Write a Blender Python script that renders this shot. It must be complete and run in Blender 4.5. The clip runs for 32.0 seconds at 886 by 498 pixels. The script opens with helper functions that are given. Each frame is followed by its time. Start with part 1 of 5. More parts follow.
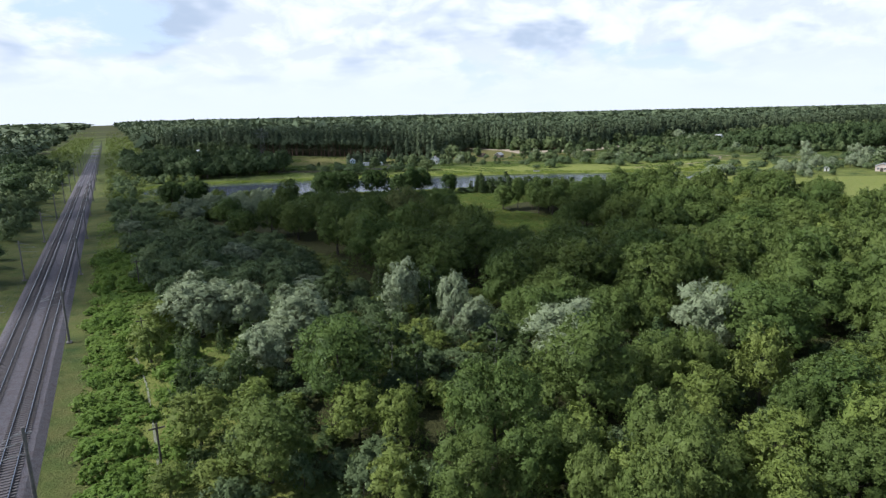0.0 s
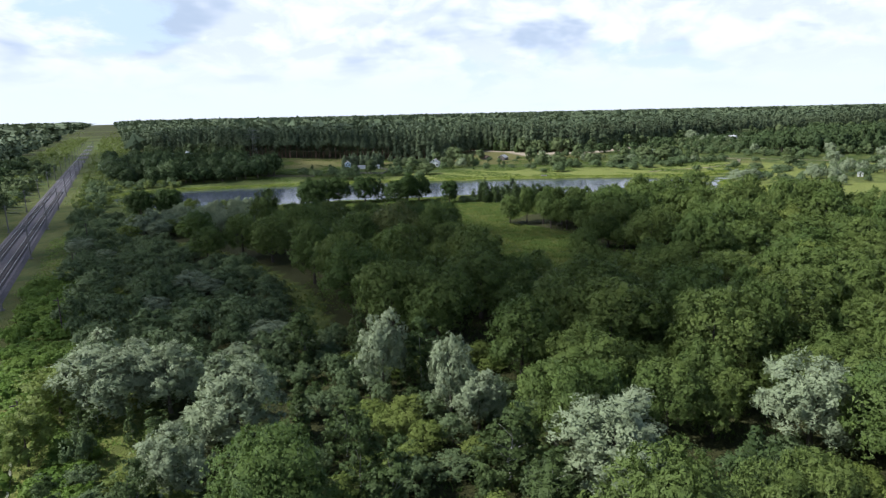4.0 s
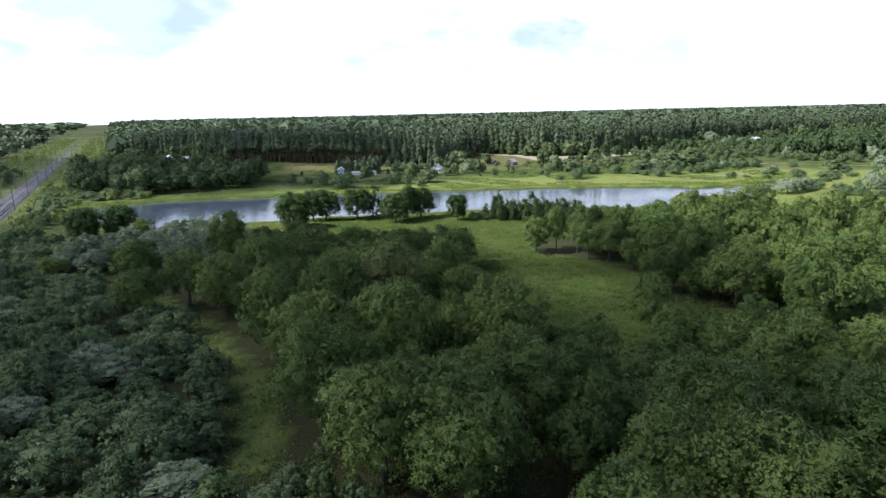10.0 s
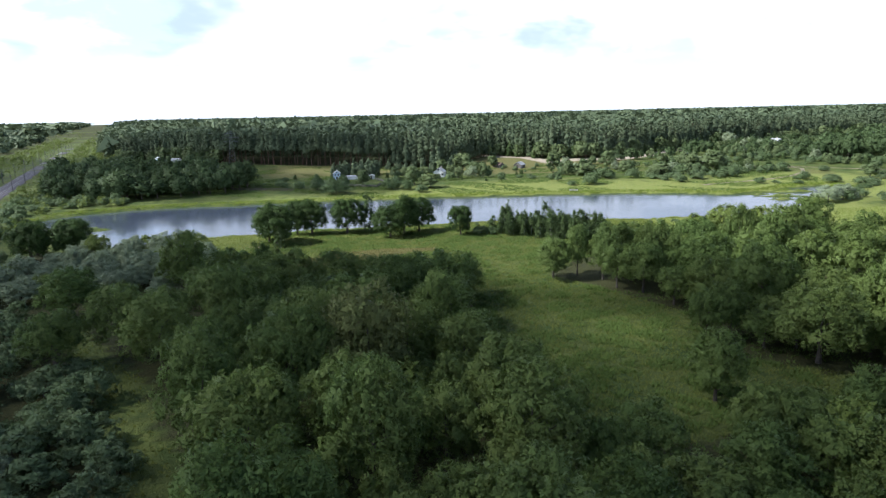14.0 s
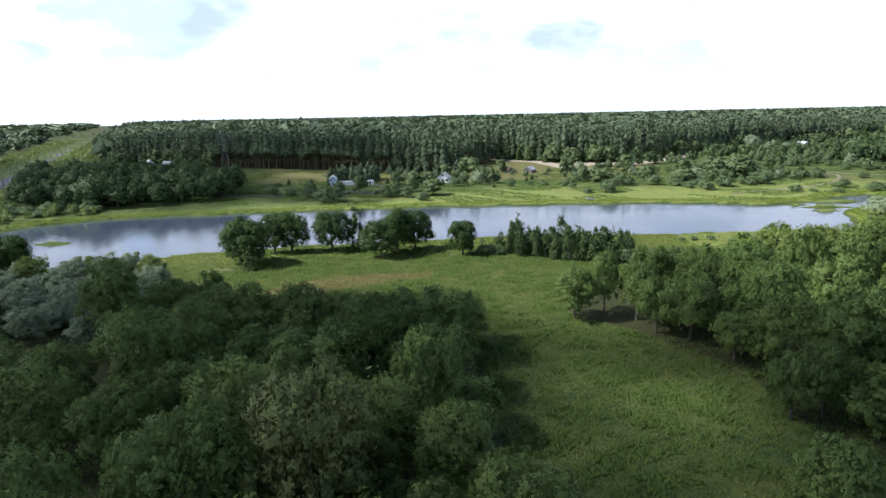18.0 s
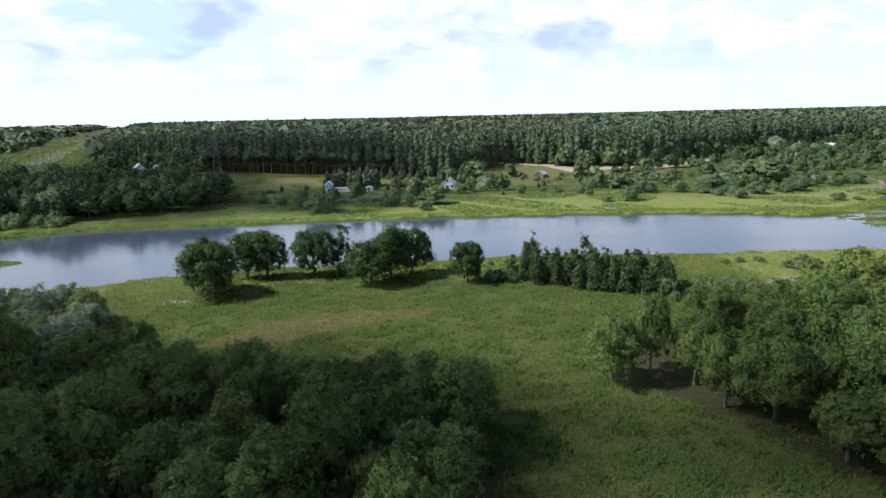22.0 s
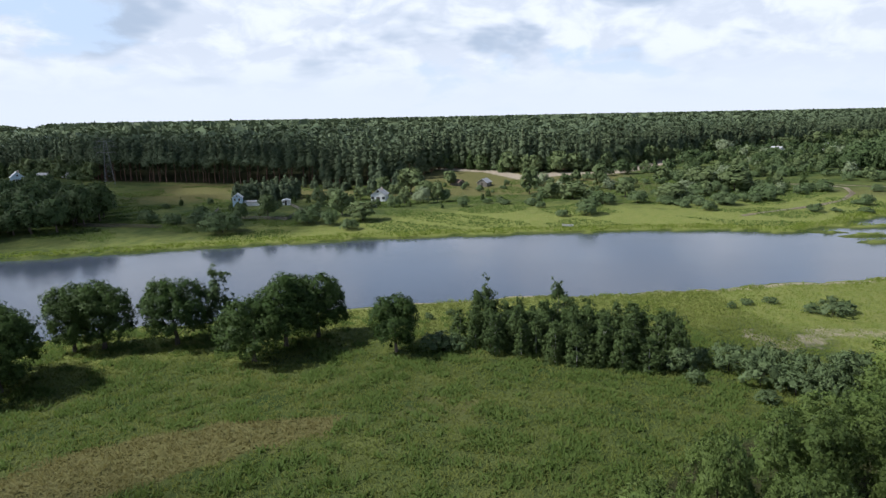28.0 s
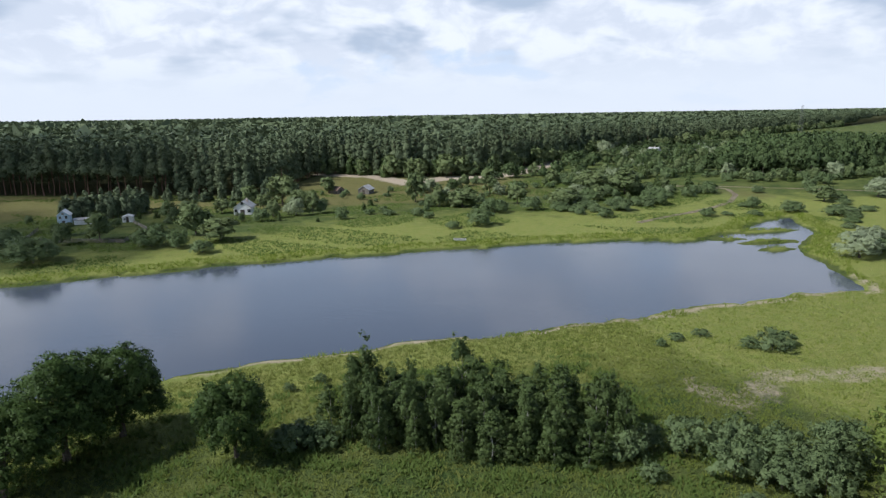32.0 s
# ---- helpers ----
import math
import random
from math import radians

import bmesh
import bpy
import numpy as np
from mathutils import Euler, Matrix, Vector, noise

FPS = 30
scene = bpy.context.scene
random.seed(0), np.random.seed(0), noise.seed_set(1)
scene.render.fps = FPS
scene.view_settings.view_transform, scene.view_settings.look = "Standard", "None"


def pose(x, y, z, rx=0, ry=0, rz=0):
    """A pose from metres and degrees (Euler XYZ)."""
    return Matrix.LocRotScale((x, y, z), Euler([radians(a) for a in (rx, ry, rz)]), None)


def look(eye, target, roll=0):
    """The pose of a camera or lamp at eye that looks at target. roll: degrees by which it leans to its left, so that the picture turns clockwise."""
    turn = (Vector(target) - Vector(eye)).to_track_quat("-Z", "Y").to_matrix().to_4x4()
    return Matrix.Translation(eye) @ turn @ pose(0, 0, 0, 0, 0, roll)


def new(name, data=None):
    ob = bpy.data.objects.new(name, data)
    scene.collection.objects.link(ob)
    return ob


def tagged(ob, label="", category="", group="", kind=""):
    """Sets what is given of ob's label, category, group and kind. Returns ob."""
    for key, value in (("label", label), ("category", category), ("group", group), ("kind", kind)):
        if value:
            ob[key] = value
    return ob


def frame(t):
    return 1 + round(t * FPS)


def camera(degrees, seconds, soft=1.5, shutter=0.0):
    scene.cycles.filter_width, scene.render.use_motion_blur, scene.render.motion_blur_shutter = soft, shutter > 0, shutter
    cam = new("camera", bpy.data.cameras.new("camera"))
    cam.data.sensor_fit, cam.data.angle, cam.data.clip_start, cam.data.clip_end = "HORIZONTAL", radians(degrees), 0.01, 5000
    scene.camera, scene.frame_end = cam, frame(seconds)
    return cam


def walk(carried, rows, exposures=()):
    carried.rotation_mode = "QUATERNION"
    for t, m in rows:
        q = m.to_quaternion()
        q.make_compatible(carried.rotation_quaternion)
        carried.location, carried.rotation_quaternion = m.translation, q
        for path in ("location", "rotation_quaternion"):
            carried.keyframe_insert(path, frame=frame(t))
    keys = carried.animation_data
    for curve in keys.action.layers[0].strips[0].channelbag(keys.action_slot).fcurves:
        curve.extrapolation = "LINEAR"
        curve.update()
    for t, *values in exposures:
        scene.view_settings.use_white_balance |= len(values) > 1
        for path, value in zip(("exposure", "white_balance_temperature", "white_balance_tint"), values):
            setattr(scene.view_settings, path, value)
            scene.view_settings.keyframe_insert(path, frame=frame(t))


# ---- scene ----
cam = camera(71.0, 32.0, 1.3)

PATH = [
    (0, (1.099, -0.472, 35.63), (1.034, 1.481, 35.206), -1.3),
    (1, (1.023, 6.472, 35.787), (0.959, 8.425, 35.362), -1.2),
    (2, (1.106, 13.387, 35.858), (1.039, 15.34, 35.432), -1.3),
    (3, (1.215, 20.231, 35.948), (1.146, 22.183, 35.522), -1.3),
    (6, (1.439, 40.831, 36.639), (1.362, 42.783, 36.213), -1.3),
    (9, (-1.827, 61.75, 36.371), (-1.896, 63.703, 35.945), -1.3),
    (11, (-2.789, 75.654, 36.738), (-2.86, 77.607, 36.311), -1.3),
    (13, (-2.557, 88.87, 36.648), (-2.636, 90.822, 36.221), -1.3),
    (17, (-0.972, 116.0, 36.182), (-1.079, 117.951, 35.759), -1.2),
    (19, (-0.807, 129.277, 36.021), (-0.926, 131.229, 35.601), -1.2),
    (21, (-0.914, 142.475, 36.181), (-1.047, 144.426, 35.761), -1.3),
    (23, (-0.848, 155.784, 36.047), (-0.988, 157.735, 35.63), -1.3),
    (24.5, (-0.604, 165.971, 35.94), (-0.751, 167.922, 35.524), -1.3),
    (26.5, (-0.373, 179.978, 35.884), (-0.427, 181.934, 35.467), -1.1),
    (28, (0.028, 190.609, 35.777), (0.086, 192.565, 35.359), -1.1),
    (30, (1.666, 204.21, 35.676), (1.883, 206.153, 35.256), -1.1),
    (32, (4.242, 217.808, 35.699), (4.659, 219.719, 35.277), -0.9),
]
walk(cam, [(t, look(eye, target, roll)) for t, eye, target, roll in PATH], [(0.0, 0.10, 5780, 10), (4.0, 0.14, 5760, 10), (7.0, 0.36, 5700, 10), (10.0, 0.52, 5620, 10), (19.0, 0.47, 5620, 10), (23.0, 0.14, 5720, 10), (26.0, 0.0, 5820, 10), (32.0, -0.08, 5850, 10)])

# ---- world, sun and exposure ----
SUN_AZ, SUN_EL = radians(-97), radians(46)          # azimuth from +y towards +x: the light comes from the left of the flight
TO_SUN = Vector((math.sin(SUN_AZ) * math.cos(SUN_EL), math.cos(SUN_AZ) * math.cos(SUN_EL), math.sin(SUN_EL)))
sun = new("sun", bpy.data.lights.new("sun", "SUN"))
sun.data.energy, sun.data.angle, sun.data.color = 4.9, radians(0.6), (1.0, 0.95, 0.86)
sun.matrix_world = look((0, 0, 300), Vector((0, 0, 300)) - TO_SUN)

world = bpy.data.worlds.new("summer_sky")
scene.world = world
world.use_nodes = True
wn, wl = world.node_tree.nodes, world.node_tree.links
wn.clear()


def wnode(kind, **values):
    n = wn.new(kind)
    for k, v in values.items():
        n.inputs[k].default_value = v
    return n


def wmath(op, a, b=None, clamp=False):
    n = wn.new("ShaderNodeMath")
    n.operation, n.use_clamp = op, clamp
    for i, v in enumerate((a, b)):
        if v is None:
            continue
        if isinstance(v, (int, float)):
            n.inputs[i].default_value = v
        else:
            wl.new(v, n.inputs[i])
    return n.outputs[0]


def wramp(src, a, b):
    n = wn.new("ShaderNodeMapRange")
    n.interpolation_type = "SMOOTHSTEP"
    wl.new(src, n.inputs["Value"])
    n.inputs["From Min"].default_value, n.inputs["From Max"].default_value = a, b
    return n.outputs[0]


def wmix(fac, a, b):
    n = wn.new("ShaderNodeMix")
    n.data_type = "RGBA"
    wl.new(fac, n.inputs["Factor"])
    for sock, v in ((n.inputs["A"], a), (n.inputs["B"], b)):
        if isinstance(v, tuple):
            sock.default_value = v
        else:
            wl.new(v, sock)
    return n.outputs["Result"]


sky = wn.new("ShaderNodeTexSky")
sky.sky_type, sky.sun_disc = "NISHITA", False
sky.sun_elevation, sky.sun_rotation = SUN_EL, SUN_AZ
sky.air_density, sky.dust_density = 1.0, 1.6
coord = wn.new("ShaderNodeTexCoord")
split = wn.new("ShaderNodeSeparateXYZ")
wl.new(coord.outputs["Generated"], split.inputs[0])
up = wmath("MAXIMUM", split.outputs[2], 0.0)
join = wn.new("ShaderNodeCombineXYZ")
wl.new(wmath("ARCTAN2", split.outputs[0], split.outputs[1]), join.inputs[0])
wl.new(wmath("MULTIPLY", wmath("POWER", wmath("ADD", up, 0.02), 0.75), 1.35), join.inputs[1])
join.inputs[2].default_value = 3.7


def cloud_noise(scale, detail, rough, offset, stretch=(1, 1, 1), twist=0.2):
    shift = wn.new("ShaderNodeMapping")
    wl.new(join.outputs[0], shift.inputs["Vector"])
    shift.inputs["Location"].default_value = offset
    shift.inputs["Scale"].default_value = stretch
    n = wnode("ShaderNodeTexNoise", Scale=scale, Detail=detail, Roughness=rough, Distortion=twist)
    wl.new(shift.outputs[0], n.inputs["Vector"])
    return n.outputs["Fac"]


gather = wmath("SUBTRACT", cloud_noise(5.0, 6.0, 0.55, (1.1, 0.4, 0.0), (1, 1.25, 1)), wmath("MULTIPLY", wramp(up, 0.2, 0.5), 0.25))
cover = wramp(gather, 0.37, 0.47)
puff = wramp(cloud_noise(13.0, 5.0, 0.55, (0.3, 2.2, 0.0), (1, 1.1, 1), 0.35), 0.38, 0.62)
shade = wramp(cloud_noise(5.0, 4.0, 0.5, (1.1, 0.46, 0.3), (1, 1.5, 1)), 0.51, 0.66)
lit = wmix(puff, (8.9, 9.2, 9.8, 1), (11.4, 11.4, 11.5, 1))
dark = wmix(shade, lit, (5.9, 6.7, 7.8, 1))
veil = wmix(wramp(up, 0.0, 0.10), (9.4, 9.9, 10.4, 1), dark)
blue = wmix(wramp(up, 0.22, 0.5), (7.4, 8.7, 10.4, 1), sky.outputs[0])
cloudy = wmix(wmath("MULTIPLY", cover, 0.95), blue, veil)
hazy = wmix(wmath("MULTIPLY", wmath("SUBTRACT", 1.0, wramp(up, 0.0, 0.13)), 0.85), cloudy, (9.9, 10.15, 10.5, 1))
back = wnode("ShaderNodeBackground", Strength=0.09)
wl.new(hazy, back.inputs["Color"])
wl.new(back.outputs[0], wn.new("ShaderNodeOutputWorld").inputs[0])


# ---- materials ----
def blank(name):
    m = bpy.data.materials.new(name)
    m.use_nodes = True
    nt = m.node_tree
    bsdf = nt.nodes["Principled BSDF"]
    return m, nt, bsdf


def tree_node(nt, kind, links=(), **values):
    n = nt.nodes.new(kind)
    for k, v in values.items():
        n.inputs[k].default_value = v
    for sock, src in links:
        nt.links.new(src, n.inputs[sock])
    return n


def noise_fac(nt, scale, detail=4.0, rough=0.6, vec=None, lo=0.3, hi=0.7):
    n = tree_node(nt, "ShaderNodeTexNoise", Scale=scale, Detail=detail, Roughness=rough)
    nt.links.new(vec, n.inputs["Vector"])
    r = tree_node(nt, "ShaderNodeMapRange", [("Value", n.outputs["Fac"])])
    r.inputs["From Min"].default_value, r.inputs["From Max"].default_value = lo, hi
    return r.outputs[0]


def mixed(nt, fac, a, b):
    n = nt.nodes.new("ShaderNodeMix")
    n.data_type = "RGBA"
    if isinstance(fac, (int, float)):
        n.inputs["Factor"].default_value = fac
    else:
        nt.links.new(fac, n.inputs["Factor"])
    for sock, v in ((n.inputs["A"], a), (n.inputs["B"], b)):
        if isinstance(v, tuple):
            sock.default_value = (*v, 1)
        else:
            nt.links.new(v, sock)
    return n.outputs["Result"]


def mult(nt, a, b, op="MULTIPLY"):
    n = nt.nodes.new("ShaderNodeMath")
    n.operation, n.use_clamp = op, True
    for i, v in enumerate((a, b)):
        if isinstance(v, (int, float)):
            n.inputs[i].default_value = v
        else:
            nt.links.new(v, n.inputs[i])
    return n.outputs[0]


def place(nt):
    return nt.nodes.new("ShaderNodeNewGeometry").outputs["Position"]


def bump(nt, bsdf, fac, strength, distance):
    b = tree_node(nt, "ShaderNodeBump", [("Height", fac)], Strength=strength, Distance=distance)
    nt.links.new(b.outputs[0], bsdf.inputs["Normal"])


def foliage(name, deep, fresh, back_tint, gloss=0.55, through_part=0.22, hue_spread=0.35, grain=0.0):
    """Leaves: two tones leaf by leaf, another tone tree by tree, light passing through."""
    m, nt, bsdf = blank(name)
    geo, info = nt.nodes.new("ShaderNodeNewGeometry"), nt.nodes.new("ShaderNodeObjectInfo")
    leaf = mixed(nt, mult(nt, mult(nt, geo.outputs["Random Per Island"], 0.55), 0.2, "ADD"), deep, fresh)
    clump = noise_fac(nt, 0.55, 3.0, 0.6, geo.outputs["Position"], 0.35, 0.68)
    tone = mixed(nt, mult(nt, clump, 0.55), leaf, fresh)
    stand = noise_fac(nt, 0.07, 2.0, 0.5, geo.outputs["Position"], 0.4, 0.62)
    own = mixed(nt, mult(nt, mult(nt, mult(nt, info.outputs["Random"], 0.6), mult(nt, stand, 0.5), "ADD"), hue_spread * 1.6), tone, back_tint)
    nt.links.new(own, bsdf.inputs["Base Color"])
    bsdf.inputs["Roughness"].default_value = gloss
    bsdf.inputs["Specular IOR Level"].default_value = 0.12
    glow = tree_node(nt, "ShaderNodeBsdfTranslucent", [("Color", mixed(nt, 0.45, own, fresh))])
    mix = tree_node(nt, "ShaderNodeMixShader", [(1, bsdf.outputs[0]), (2, glow.outputs[0])], Fac=through_part)
    last = mix.outputs[0]
    if grain:
        gaps = tree_node(nt, "ShaderNodeTexVoronoi", Scale=grain, Randomness=1.0)
        nt.links.new(nt.nodes.new("ShaderNodeTexCoord").outputs["Object"], gaps.inputs["Vector"])
        hole = nt.nodes.new("ShaderNodeMath")
        hole.operation = "GREATER_THAN"
        nt.links.new(gaps.outputs["Distance"], hole.inputs[0])
        hole.inputs[1].default_value = 0.57
        bare = nt.nodes.new("ShaderNodeBsdfTransparent")
        cut = tree_node(nt, "ShaderNodeMixShader", [(0, hole.outputs[0]), (1, last), (2, bare.outputs[0])])
        last = cut.outputs[0]
    nt.links.new(last, nt.nodes["Material Output"].inputs["Surface"])
    return m


def surface(name, a, b, scale=2.0, rough=0.85, relief=0.2, depth=0.02, c=None, metal=0.0, spec=0.4):
    """A matt surface in two tones at two scales, with fine relief."""
    m, nt, bsdf = blank(name)
    p = place(nt)
    col = mixed(nt, noise_fac(nt, scale, 5.0, 0.65, p), a, b)
    if c:
        col = mixed(nt, mult(nt, noise_fac(nt, scale * 0.17, 3.0, 0.6, p, 0.45, 0.7), 0.7), col, c)
    nt.links.new(col, bsdf.inputs["Base Color"])
    bsdf.inputs["Roughness"].default_value, bsdf.inputs["Metallic"].default_value = rough, metal
    bsdf.inputs["Specular IOR Level"].default_value = spec
    bump(nt, bsdf, noise_fac(nt, scale * 3, 4.0, 0.6, p), relief, depth)
    return m


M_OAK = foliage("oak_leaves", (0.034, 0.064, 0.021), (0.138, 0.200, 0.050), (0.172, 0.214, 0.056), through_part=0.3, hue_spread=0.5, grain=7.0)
# darker copy of the oak leaves: dimmer light put into their colour
M_OAK_SHADED = foliage("shaded_oak_leaves", (0.018, 0.038, 0.011), (0.064, 0.104, 0.025), (0.075, 0.110, 0.028), hue_spread=0.3, grain=7.0)
M_OAK_RUST = foliage("maple_leaves", (0.074, 0.098, 0.030), (0.205, 0.214, 0.074), (0.16, 0.195, 0.056), grain=7.0)
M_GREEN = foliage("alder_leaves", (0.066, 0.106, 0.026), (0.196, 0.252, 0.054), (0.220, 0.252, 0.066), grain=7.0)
M_SILVER = foliage("willow_leaves", (0.150, 0.190, 0.104), (0.340, 0.386, 0.236), (0.25, 0.30, 0.16), 0.5, 0.22, grain=8.0)
M_ASPEN = foliage("aspen_leaves", (0.034, 0.060, 0.021), (0.090, 0.130, 0.042), (0.105, 0.14, 0.045), grain=8.0)
M_SHRUB = foliage("willow_scrub_leaves", (0.056, 0.092, 0.036), (0.158, 0.212, 0.088), (0.165, 0.21, 0.10), grain=8.0)
# greyer than the near alder leaves: distance haze put into the colour
M_HAZED_GROWTH = foliage("hazed_growth_leaves", (0.064, 0.098, 0.040), (0.170, 0.218, 0.086), (0.195, 0.23, 0.10))
M_GROVE = foliage("grove_leaves", (0.038, 0.064, 0.028), (0.092, 0.134, 0.050), (0.11, 0.15, 0.055))
M_HERB = foliage("herb_leaves", (0.085, 0.158, 0.030), (0.200, 0.300, 0.058), (0.21, 0.28, 0.065), 0.6, 0.38)
M_WEED = foliage("weed_leaves", (0.050, 0.092, 0.022), (0.128, 0.190, 0.042), (0.14, 0.185, 0.048), 0.6, 0.45)
M_GRASS = foliage("grass_blades", (0.066, 0.102, 0.022), (0.170, 0.206, 0.044), (0.196, 0.206, 0.056), 0.6, 0.45, 0.5)
M_REED = foliage("reed_blades", (0.095, 0.148, 0.020), (0.182, 0.240, 0.030), (0.21, 0.23, 0.06), 0.55, 0.45)
M_PINE = foliage("pine_needles", (0.052, 0.080, 0.048), (0.140, 0.180, 0.096), (0.155, 0.185, 0.092), 0.6, 0.1)
M_BARK = surface("dark_bark", (0.055, 0.045, 0.035), (0.12, 0.10, 0.08), 3.0, 0.95, 0.6, 0.04)
M_PALE_BARK = surface("pale_bark", (0.22, 0.22, 0.19), (0.40, 0.40, 0.36), 4.0, 0.9, 0.4, 0.02, (0.08, 0.07, 0.06))
M_PINE_BARK = surface("red_pine_bark", (0.085, 0.052, 0.038), (0.185, 0.108, 0.074), 2.0, 0.95, 0.5, 0.03)
M_BALLAST = surface("railway_ballast", (0.074, 0.067, 0.078), (0.155, 0.142, 0.156), 7.0, 0.95, 0.9, 0.05, (0.08, 0.062, 0.062))
M_SLEEPER = surface("concrete_sleeper", (0.085, 0.075, 0.075), (0.16, 0.145, 0.142), 5.0, 0.9, 0.3, 0.01, (0.10, 0.08, 0.07))
M_RAIL = surface("rusty_rail", (0.085, 0.055, 0.045), (0.16, 0.11, 0.09), 9.0, 0.5, 0.2, 0.004, None, 0.6)
M_RAIL_TOP = surface("polished_rail_head", (0.42, 0.41, 0.42), (0.58, 0.58, 0.60), 9.0, 0.28, 0.05, 0.001, None, 1.0)
M_CONCRETE = surface("mast_concrete", (0.12, 0.112, 0.108), (0.22, 0.205, 0.195), 3.0, 0.9, 0.3, 0.01, (0.10, 0.09, 0.085))
M_STEEL = surface("galvanised_steel", (0.15, 0.155, 0.16), (0.24, 0.245, 0.25), 4.0, 0.6, 0.1, 0.003, None, 0.2)
M_WIRE = surface("dark_wire", (0.05, 0.05, 0.05), (0.09, 0.08, 0.07), 4.0, 0.5, 0.1, 0.001, None, 0.7)
M_WOOD = surface("grey_weathered_wood", (0.13, 0.115, 0.10), (0.27, 0.25, 0.22), 5.0, 0.9, 0.4, 0.01, (0.08, 0.07, 0.06))
M_DARK_WOOD = surface("dark_stained_wood", (0.05, 0.042, 0.035), (0.11, 0.09, 0.075), 5.0, 0.9, 0.4, 0.01)
M_WHITE = surface("white_plaster", (0.70, 0.70, 0.69), (0.82, 0.82, 0.81), 1.4, 0.8, 0.15, 0.01, (0.60, 0.58, 0.54))
M_BLUE = surface("pale_blue_boards", (0.42, 0.55, 0.68), (0.56, 0.68, 0.78), 2.0, 0.7, 0.2, 0.01)
M_ROOF_GREY = surface("grey_sheet_roof", (0.34, 0.34, 0.35), (0.50, 0.50, 0.51), 1.6, 0.6, 0.2, 0.01, (0.26, 0.24, 0.22))
M_ROOF_BROWN = surface("brown_sheet_roof", (0.12, 0.075, 0.055), (0.20, 0.13, 0.10), 1.6, 0.7, 0.2, 0.01)
M_BRICK = surface("pinkish_brick_wall", (0.50, 0.40, 0.35), (0.62, 0.52, 0.46), 3.0, 0.9, 0.3, 0.01)
M_GLASS = surface("window_glass", (0.02, 0.025, 0.03), (0.035, 0.04, 0.05), 1.0, 0.06, 0.0, 0.001, None, 0.0, 0.9)
M_PAINT_WHITE = surface("glossy_white_paint", (0.74, 0.74, 0.74), (0.82, 0.82, 0.82), 2.0, 0.35, 0.05, 0.002, (0.6, 0.6, 0.58))
M_TYRE = surface("rubber", (0.02, 0.02, 0.02), (0.04, 0.04, 0.04), 8.0, 0.85, 0.2, 0.004)


def ground_material():
    """Meadow, dry grass, sand, leaf litter and wet meadow with sunlight put into its tone, by the cover that each place
    has, broken up by noise.
    """
    m, nt, bsdf = blank("ground_cover")
    p = place(nt)

    def cover(name):
        a = nt.nodes.new("ShaderNodeAttribute")
        a.attribute_name = name
        return a.outputs["Fac"]

    def edged(name, scale=0.35, lo=0.25, hi=0.75):
        """Cover with a ragged edge."""
        n = noise_fac(nt, scale, 5.0, 0.65, p, 0.25, 0.75)
        both = nt.nodes.new("ShaderNodeMath")
        both.operation = "ADD"
        nt.links.new(cover(name), both.inputs[0])
        off = nt.nodes.new("ShaderNodeMath")
        off.operation = "MULTIPLY_ADD"
        nt.links.new(n, off.inputs[0])
        off.inputs[1].default_value, off.inputs[2].default_value = 0.6, -0.3
        nt.links.new(off.outputs[0], both.inputs[1])
        r = tree_node(nt, "ShaderNodeMapRange", [("Value", both.outputs[0])])
        r.inputs["From Min"].default_value, r.inputs["From Max"].default_value = lo, hi
        return r.outputs[0]

    fine = noise_fac(nt, 2.6, 5.0, 0.7, p, 0.3, 0.7)
    wide = noise_fac(nt, 0.09, 4.0, 0.6, p, 0.35, 0.65)
    mid = noise_fac(nt, 0.45, 4.0, 0.65, p, 0.35, 0.65)
    grass = mixed(nt, fine, (0.050, 0.076, 0.019), (0.116, 0.146, 0.038))
    patch = noise_fac(nt, 0.16, 4.0, 0.7, p, 0.42, 0.6)
    grass = mixed(nt, mult(nt, mid, 0.5), grass, (0.060, 0.100, 0.024))
    grass = mixed(nt, mult(nt, patch, 0.8), grass, (0.038, 0.070, 0.017))
    tuft = noise_fac(nt, 0.5, 3.0, 0.6, p, 0.50, 0.60)
    grass = mixed(nt, mult(nt, tuft, 0.6), grass, (0.034, 0.062, 0.015))
    grass = mixed(nt, mult(nt, wide, 0.55), grass, (0.178, 0.188, 0.053))
    lush_lit = mixed(nt, fine, (0.145, 0.186, 0.040), (0.262, 0.296, 0.070))
    lush_lit = mixed(nt, mult(nt, mid, 0.6), lush_lit, (0.275, 0.268, 0.082))
    dry = mixed(nt, fine, (0.125, 0.118, 0.040), (0.215, 0.192, 0.074))
    dry = mixed(nt, mult(nt, mid, 0.5), dry, (0.140, 0.140, 0.045))
    sand = mixed(nt, fine, (0.36, 0.29, 0.21), (0.52, 0.44, 0.34))
    litter = mixed(nt, fine, (0.030, 0.034, 0.012), (0.085, 0.085, 0.030))
    col = mixed(nt, edged("lush_lit", 0.12), grass, lush_lit)
    col = mixed(nt, edged("dry", 0.25), col, dry)
    col = mixed(nt, edged("litter", 0.2), col, litter)
    col = mixed(nt, edged("sand", 0.5), col, sand)
    nt.links.new(col, bsdf.inputs["Base Color"])
    bsdf.inputs["Roughness"].default_value = 0.95
    bsdf.inputs["Specular IOR Level"].default_value = 0.15
    h = mult(nt, mult(nt, fine, 0.5), mult(nt, mid, 0.5), "ADD")
    bump(nt, bsdf, h, 0.9, 0.5)
    return m


